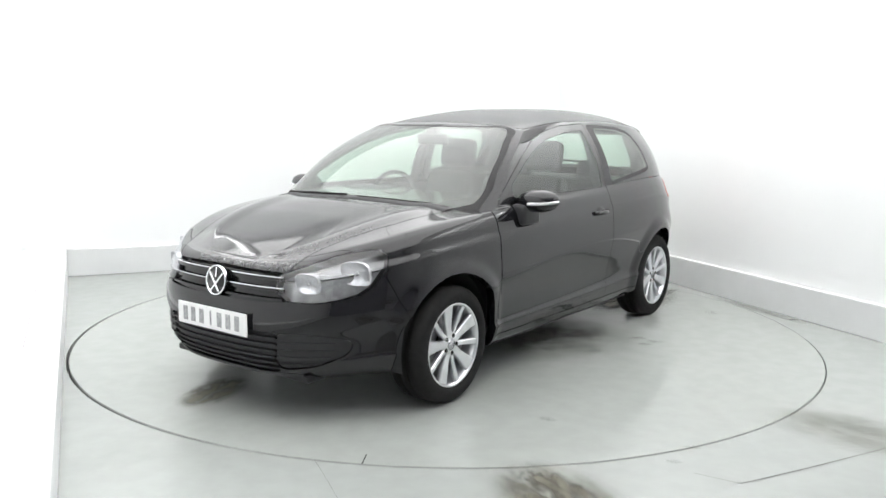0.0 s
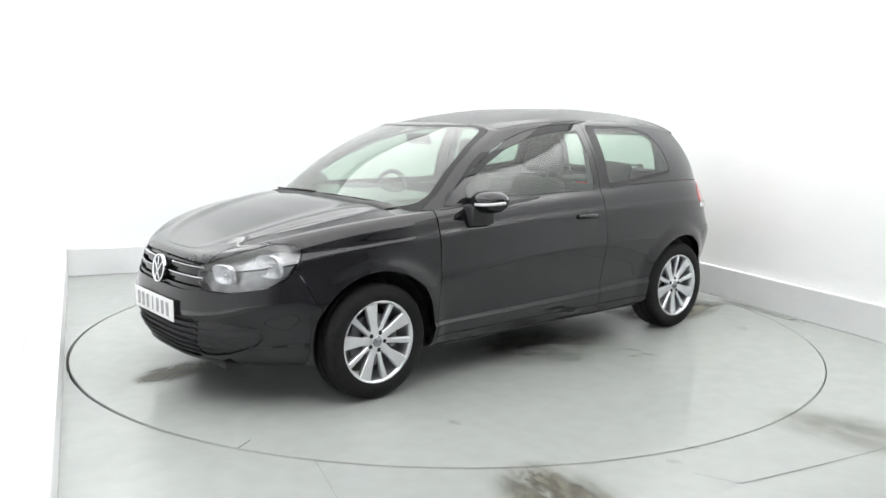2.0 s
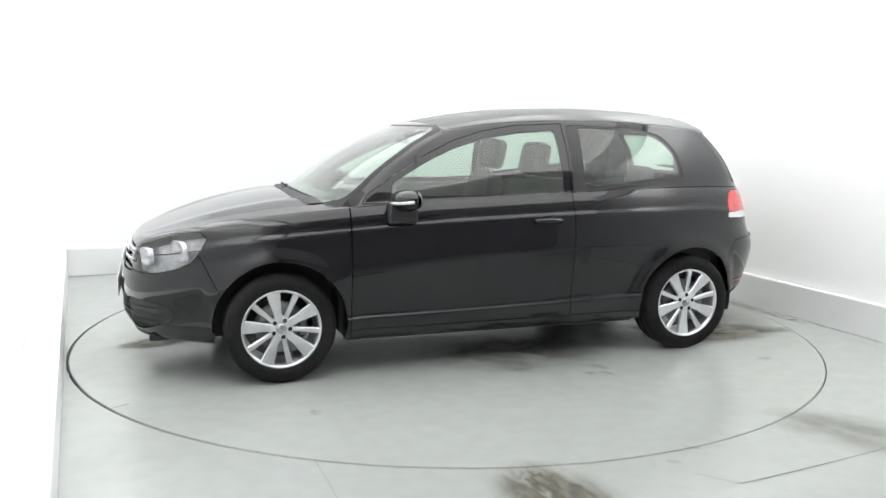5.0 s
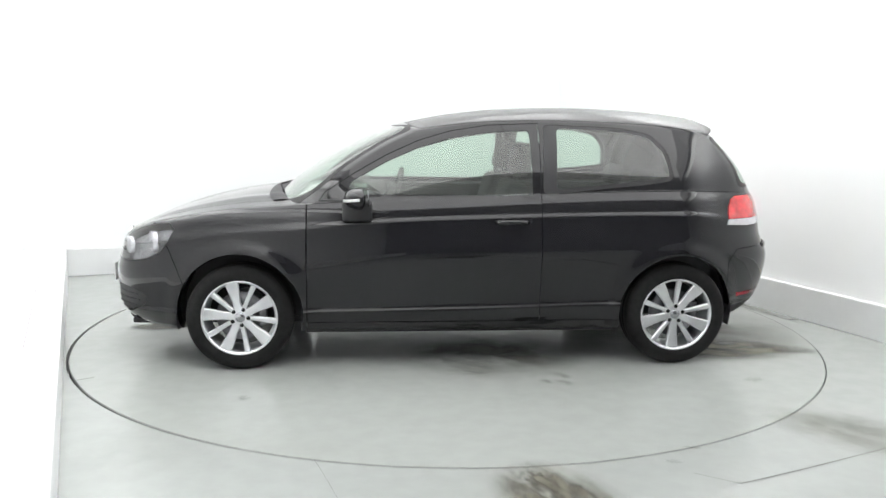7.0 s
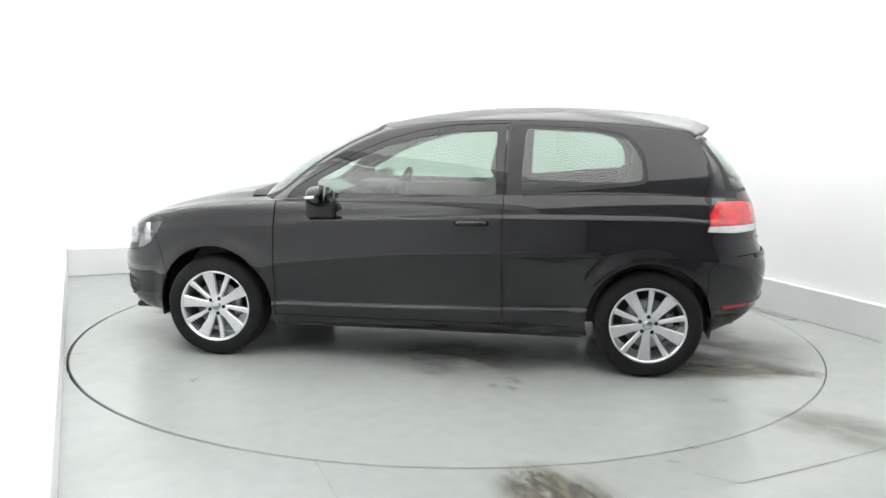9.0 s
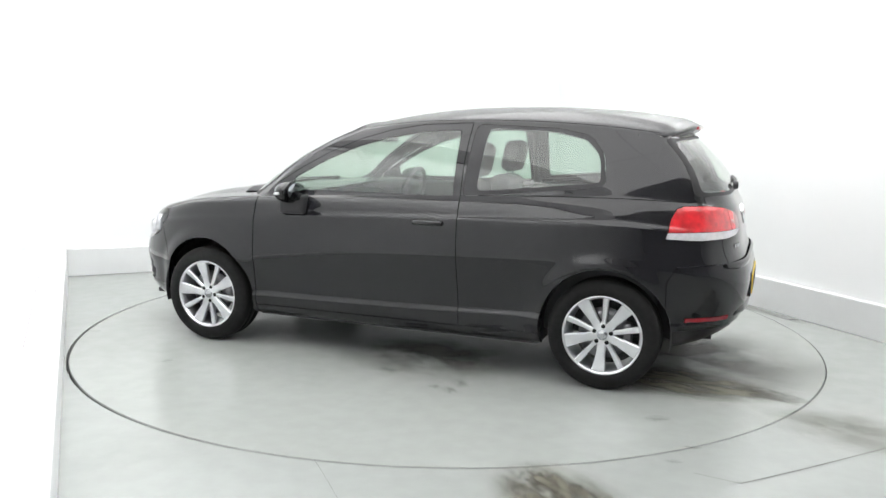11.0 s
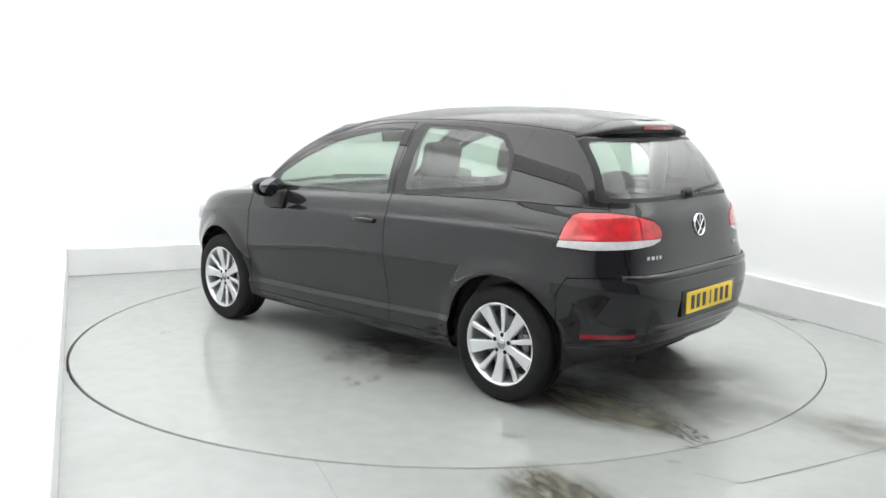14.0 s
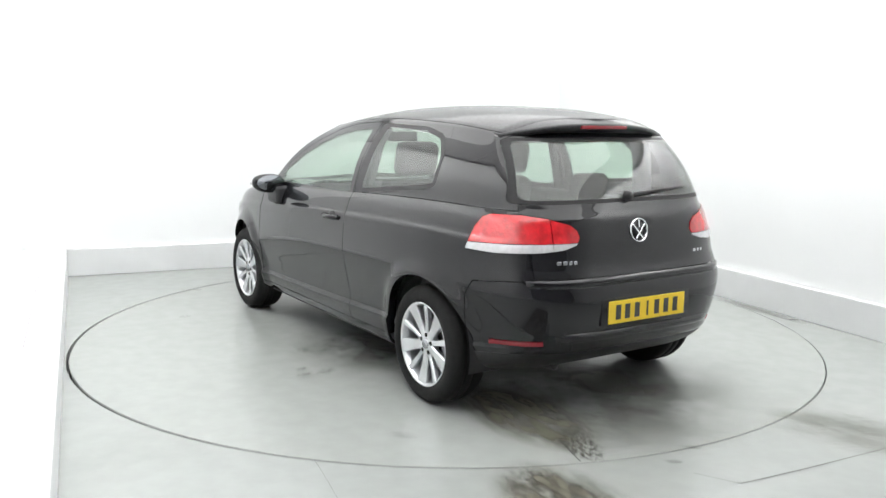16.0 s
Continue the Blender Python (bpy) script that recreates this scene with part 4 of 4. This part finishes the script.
    # tail lamps
    take("tail_light", 50, RED, label="red outer tail lamp lens", gap=0.0025, lift=0.003)
    take("reversing_strip", 51, WHITELENS, label="clear strip below the red tail lamp", gap=0.001, lift=0.003)
    take("tail_light_inner", 52, RED, label="red tail lamp lens on the tailgate", gap=0.0025, lift=0.003)
    take("reversing_strip", 53, WHITELENS, label="clear strip below the red tail lamp", gap=0.001, lift=0.003)

    # a raised step along the top of the rear bumper, and a fold lower down
    def tail_strip(name, z, half, h, d, drop, label):
        bm = bmesh.new()
        rows = []
        for k in range(49):
            y = -half + 2 * half * k / 48
            zz = z + drop * (abs(y) / half) ** 2
            hit = sh.tree.ray_cast(Vector((-3, abs(y), zz)), Vector((1, 0, 0)))[0]
            nn = sh.normal(hit)
            e = d * min(1, (1 - abs(y) / half) * 6)
            ny = math.copysign(nn.y, y)
            off = lambda q, dz: (hit.x + nn.x * q, y + ny * q, zz + dz)
            rows.append([bm.verts.new(off(q, dz)) for q, dz in ((-0.006, h * 0.62), (e * 0.75, h * 0.42), (e, h * 0.2), (e * 0.9, -h * 0.2), (-0.006, -h * 0.5))])
        for p, q in zip(rows, rows[1:]):
            for k in range(4):
                bm.faces.new((p[k], p[k + 1], q[k + 1], q[k]))
        bm.faces.new(rows[0])
        bm.faces.new(rows[-1])
        bmesh.ops.recalc_face_normals(bm, faces=bm.faces)
        part(name, bm, PAINT, car, label)

    tail_strip("bumper_step", 0.690, 0.66, 0.045, 0.010, 0.0, "black painted step along the bumper")
    tail_strip("bumper_fold", 0.436, 0.52, 0.050, 0.016, 0.0, "black fold across the bumper")

    # spoiler with the third brake lamp
    bm = bmesh.new()
    rows = []
    for k in range(41):
        y = -0.565 + 1.13 * k / 40
        e = abs(y) / 0.565
        zr = 1.464 - 0.074 * e ** 2.6
        xt = -1.668 + 0.135 * e ** 3
        zt = 1.436 - 0.058 * e ** 2.4
        rows.append([bm.verts.new(p) for p in ((-1.42, y, zr + 0.014), (xt + 0.09, y, zr + 0.004), (xt + 0.02, y, zt + 0.004), (xt, y, zt - 0.006), (xt + 0.012, y, zt - 0.026), (xt + 0.08, y, zt - 0.042), (-1.42, y, zr - 0.05))])
    for p, q in zip(rows, rows[1:]):
        for k in range(6):
            bm.faces.new((p[k], q[k], q[k + 1], p[k + 1]))
    bm.faces.new(rows[0])
    bm.faces.new(rows[-1])
    bmesh.ops.recalc_face_normals(bm, faces=bm.faces)
    sp = part("roof_spoiler", bm, DUSTY, car, "black roof spoiler over the rear window")
    part("brake_light", box_bm(-1.671, -1.650, -0.155, 0.155, 1.409, 1.427, 0.002), REDDARK, sp, "dark red high brake lamp")
    # rear badge, plain shapes for the lettering, plate
    emblem("rear_badge", 0.060, car, pose(stern(0.922) + 0.002, 0, 0.922, 0, 0, 90) @ pose(0, 0.002, 0, 8, 0, 0), 0.12)
    for y, wd in ((0.497, 0.011), (0.466, 0.011), (0.438, 0.008), (0.412, 0.009)):
        h = sh.tree.ray_cast(Vector((-3, y, 0.792)), Vector((1, 0, 0)))
        part("lettering_bar", moved(box_bm(-0.002, 0.004, -wd, wd, -0.009, 0.009, 0.001, 1), Matrix.Translation(h[0]) @ pose(0, 0, 0, 0, 0, math.degrees(math.atan2(h[1].y, h[1].x)) + (180 if h[1].x > 0 else 0))), DARKCHROME, car, "small chrome bar of lettering", False)
    for y, wd in ((-0.405, 0.012), (-0.437, 0.010), (-0.465, 0.010)):
        h = sh.tree.ray_cast(Vector((-3, -y, 0.795)), Vector((1, 0, 0)))
        part("lettering_bar", moved(box_bm(-0.004, 0.002, -wd, wd, -0.008, 0.008, 0.001, 1), Matrix.Translation((h[0].x, y, h[0].z)) @ pose(0, 0, 0, 0, 0, -math.degrees(math.atan2(h[1].y, abs(h[1].x))) * -1)), DARKCHROME, car, "small chrome bar of lettering", False)
    number_plate(car, pose(stern(0.548) - 0.010, 0.0, 0.548, 0, 0, 90), PLATEYELLOW, "yellow number plate with dark bars")
    part("plate_recess", box_bm(stern(0.548) - 0.0035, stern(0.548) + 0.02, -0.30, 0.30, 0.482, 0.616, 0.003), GLOSSBLACK, car)
    # rear wiper
    wp = part("rear_wiper", join(tube([(-1.881, 0.02, 1.088), (-1.881, -0.02, 1.096), (-1.871, -0.20, 1.110), (-1.844, -0.37, 1.118)], 0.008),
                                 moved(lathe([(0.0, 0.02), (0.022, 0.018), (0.026, -0.01)], 16, "x"), pose(-1.881, 0.03, 1.088, 0, 0, 180))), BLACK, car, "black rear window wiper")
    part("blade", tube([(-1.866, -0.10, 1.100), (-1.851, -0.25, 1.108), (-1.826, -0.42, 1.114)], 0.006), RUBBER, wp)
    # exhaust
    part("exhaust_tip", moved(lathe([(0.020, -0.12), (0.020, 0.0), (0.026, 0.0), (0.027, -0.12), (0.001, -0.12)], 24, "x"), pose(-1.825, 0.42, 0.268, 0, 0, 180)), BLACK, car, "small sooty exhaust tip")

    # windscreen wipers and the black tray under the screen
    foot, _ = cabin_loops()
    bm = bmesh.new()
    rows = []
    for s in (-1, 1):
        for p in (foot[:22][::-1] if s < 0 else foot[1:22]):
            q = []
            for d, up in ((0.045, 0.002), (0.04, 0.008), (0.0, 0.012), (-0.05, 0.012)):
                hit = sh.tree.ray_cast(Vector((p[0] + 0.075, p[1], 1.06)), Vector((0, 0, -1)))
                q.append(bm.verts.new((p[0] + d, s * p[1], hit[0].z + up)))
            rows.append(q)
    for p, q in zip(rows, rows[1:]):
        for k in range(3):
            bm.faces.new((p[k], q[k], q[k + 1], p[k + 1]))
    bmesh.ops.recalc_face_normals(bm, faces=bm.faces)
    part("scuttle_tray", bm, BLACK, car, "black plastic tray under the windscreen")
    for pts in (((1.09, -0.58, 0.972), (1.105, -0.45, 0.991), (1.145, -0.05, 1.003)), ((1.16, -0.02, 0.992), (1.140, 0.15, 1.001), (1.075, 0.50, 0.981))):
        wp = part("wiper", tube(pts, 0.006), BLACK, car, "black windscreen wiper")
        part("blade", tube([(pts[1][0] - 0.02, pts[1][1] - 0.12, pts[1][2] + 0.008), (pts[2][0] - 0.02, pts[2][1], pts[2][2] + 0.012)], 0.006), RUBBER, wp)

    # mirrors, handles
    for s in (1, -1):
        mr = new("door_mirror")
        mr.parent = car
        tagged(mr, "black door mirror with a clear indicator strip")
        bm = bmesh.new()
        bmesh.ops.create_uvsphere(bm, u_segments=32, v_segments=20, radius=1)
        for v in bm.verts:
            x, y, z = v.co
            x = x * 0.085 if x > 0 else x * 0.030
            ty = 0.5 + 0.5 * y
            v.co = Vector((0.615 + x - 0.03 * ty, s * (0.925 + math.copysign(abs(y) ** 0.85, y) * 0.118), 0.998 + math.copysign(abs(z) ** 0.8, z) * (0.070 - 0.012 * ty) + 0.012 * ty))
        bmesh.ops.recalc_face_normals(bm, faces=bm.faces)
        part("mirror_housing", bm, PAINT, mr)
        gl = lathe([(0.0, 0.0), (1.0, 0.0), (1.0, 0.004), (0.0, 0.004)], 32, "x")
        for v in gl.verts:
            v.co = Vector((0.582 - 0.028 + v.co.x - 0.004, s * 0.925 + v.co.y * 0.098, 1.010 + v.co.z * 0.052))
        part("mirror_glass", moved(gl, Matrix.Identity(4)), MIRROR, mr, "silver mirror glass")
        strip = tube([(0.690 - 0.002, s * 0.90, 0.992), (0.684, s * 0.95, 0.994), (0.660, s * 1.00, 0.998), (0.625, s * 1.038, 1.004), (0.60, s * 1.045, 1.007)], 0.009, 10)
        part("indicator_strip", strip, WHITELENS, mr, "clear indicator strip")
        foot = box_bm(0.53, 0.70, -0.05, 0.06, -0.085, 0.03, 0.02, 3)
        part("mirror_foot", moved(foot, Matrix.Translation((0, s * 0.835, 0.955))), BLACK, mr, "matt black mirror foot")
        hp = part("handle_recess", moved(lathe([(0.0, 0.0), (0.03, 0.0), (0.036, -0.006)], 28), Matrix.Translation((-0.275, s * 0.8752, 0.866)) @ Matrix.Diagonal((2.1, s * 1.0, 1.0, 1))), GLOSSBLACK, car, "recess behind the door handle")
        pts = [(-0.185, s * 0.868, 0.866), (-0.20, s * 0.893, 0.867), (-0.24, s * 0.907, 0.868), (-0.31, s * 0.907, 0.868), (-0.352, s * 0.893, 0.867), (-0.366, s * 0.868, 0.866)]
        hb = tube(pts, 0.015, 10)
        for v in hb.verts:
            v.co.y = s * 0.868 + (v.co.y - s * 0.868) * 0.9
        part("door_handle", hb, PAINT, car, "black door handle")

    # wheel wells and underside
    for x, r in ARCHES:
        for s in (1, -1):
            bm = bmesh.new()
            prof = [(0.10, -1), (r + 0.004, -1), (r + 0.004, 1)]
            n = 40
            rings = []
            for k in range(n + 1):
                a = math.pi * (-0.08 + 1.16 * k / n)
                rings.append([bm.verts.new((x + rr * math.cos(a), s * (0.50 if h < 0 else 0.80), 0.318 + rr * math.sin(a))) for rr, h in prof])
            for p, q in zip(rings, rings[1:]):
                for k in range(2):
                    bm.faces.new((p[k], q[k], q[k + 1], p[k + 1]))
            bmesh.ops.recalc_face_normals(bm, faces=bm.faces)
            part("wheel_well", bm, BLACK, car, "", False)
    under = box_bm(-0.92, 0.92, -0.78, 0.78, 0.20, 0.235, 0.01)
    part("underbody", join(under, box_bm(0.92, 1.98, -0.50, 0.50, 0.20, 0.235, 0.01), box_bm(-1.70, -0.92, -0.50, 0.50, 0.24, 0.275, 0.01)), BLACK, car, "", False)

    # cabin: lining, dashboard, wheel, seats
    for s in (1, -1):
        part("door_lining", box_bm(-0.45, 0.88, s * 0.70 - 0.03, s * 0.70 + 0.03, 0.28, 0.985, 0.02), TRIM, car)
        part("rear_lining", box_bm(-1.55, -0.452, s * 0.68 - 0.03, s * 0.68 + 0.03, 0.28, 1.0, 0.02), TRIM, car)
        pil = tube([(-0.475, s * 0.735, 1.0), (-0.48, s * 0.70, 1.15), (-0.485, s * 0.655, 1.30), (-0.49, s * 0.60, 1.40)], 0.028, 8)
        part("b_pillar_lining", pil, TRIM, car)
        cp = tube([(-1.30, s * 0.67, 1.05), (-1.34, s * 0.62, 1.22), (-1.38, s * 0.54, 1.36)], 0.055, 8)
        part("c_pillar_lining", cp, TRIM, car)
        part("boot_side_lining", box_bm(-1.60, -1.55, min(s * 0.40, s * 0.645), max(s * 0.40, s * 0.645), 0.55, 1.03, 0.015), TRIM, car)
    part("bulkhead", box_bm(0.90, 0.95, -0.72, 0.72, 0.24, 0.93), TRIM, car, "", False)
    part("boot_floor", box_bm(-1.80, -0.95, -0.50, 0.50, 0.50, 0.53), TRIM, car, "", False)
    part("parcel_shelf", box_bm(-1.78, -1.25, -0.52, 0.52, 0.985, 1.005, 0.006), TRIM, car, "grey parcel shelf")
    part("boot_lining", box_bm(-1.84, -1.80, -0.45, 0.45, 0.30, 1.0), TRIM, car, "", False)
    dash = box_bm(0.50, 1.02, -0.68, 0.68, 0.62, 0.965, 0.06, 4)
    part("dashboard", dash, TRIM, car, "dark grey dashboard")
    part("instrument_hood", moved(box_bm(-0.10, 0.16, -0.20, 0.20, 0.0, 0.075, 0.035, 3), pose(0.52, -0.36, 0.94)), TRIM, car)
    wh = [(0.36 - 0.11 * 0.42 * math.sin(2 * math.pi * k / 32) * 1.0, -0.36 + 0.185 * math.cos(2 * math.pi * k / 32), 0.93 + 0.165 * math.sin(2 * math.pi * k / 32)) for k in range(32)]
    sw = part("steering_wheel", tube(wh, 0.016, 8, True), BLACK, car, "black steering wheel on the right-hand side")
    part("wheel_boss", moved(box_bm(-0.03, 0.05, -0.085, 0.085, -0.07, 0.07, 0.025), pose(0.38, -0.36, 0.925, 0, -16, 0)), BLACK, sw)
    for s in (1, -1):
        part("wheel_spoke", box_bm(0.365, 0.385, -0.36 + s * 0.06 - 0.05, -0.36 + s * 0.06 + 0.05 + s * 0.05, 0.91, 0.95, 0.006), BLACK, sw)
    part("inner_mirror", moved(box_bm(-0.012, 0.012, -0.12, 0.12, -0.035, 0.035, 0.01), pose(0.38, 0.0, 1.325, 0, 12, 0)), BLACK, car)
    for y in (0.36, -0.36):
        st = seat(0.0, "front_seat", pose(0.07, y, 0.40), "", "")
        st.parent = car
        tagged(st, "dark cloth front seat with headrest")
    part("rear_bench", box_bm(-0.95, -0.45, -0.62, 0.62, 0.32, 0.52, 0.05, 3), FABRIC, car, "dark cloth rear bench")
    part("rear_backrest", moved(box_bm(-0.07, 0.07, -0.62, 0.62, 0.0, 0.56, 0.05, 3), pose(-0.98, 0, 0.45, 0, -20, 0)), FABRIC, car)
    for y in (0.33, -0.33):
        part("rear_headrest", moved(box_bm(-0.05, 0.05, -0.125, 0.125, 0.0, 0.15, 0.045, 3), pose(-1.19, y, 1.005, 0, -14, 0)), FABRIC, car)
    # headlining under the roof
    bm = bmesh.new()
    rows = []
    for k in range(25):
        x = 0.14 - 1.66 * k / 24
        hw = 0.57 if x < 0 else 0.54
        rows.append([bm.verts.new((x, hw * (j / 10 - 1), (ROOF_Z(x) - 0.035) - 0.075 * abs(j / 10 - 1) ** 2.4)) for j in range(21)])
    for p, q in zip(rows, rows[1:]):
        for k in range(20):
            bm.faces.new((p[k], p[k + 1], q[k + 1], q[k]))
    part("headlining", bm, HEADLINER, car, "pale grey headlining")

    # wheels: built once for each phase, the far side turned about
    for x, ph in ((1.289, 30), (-1.289, 50)):
        w = build_wheel(180 - ph)
        w.parent = car
        tagged(w, "silver ten-spoke alloy wheel with black tyre")
        w.matrix_basis = pose(x, 0.750, WHEEL_R)
        c = copy_thing(w, pose(x, -0.750, WHEEL_R, 0, 0, 180))
        c.parent = car
    for o in list(car.children):
        o.matrix_basis = base @ o.matrix_basis
    return car


build_room()
build_lights()
table = build_turntable()
build_floor_marks()
car = build_car()


# ---- what moves ----
def motions():
    turn = spline(list(range(len(THETA))), THETA)
    rows = [(t / 2, turn(t / 2)) for t in range(0, 33)]
    walk(table, [(t, pose(0, 0, 0, 0, 0, a)) for t, a in rows])
    walk(car, [(t, pose(0, 0, 0.001, 0, 0, a)) for t, a in rows])


motions()
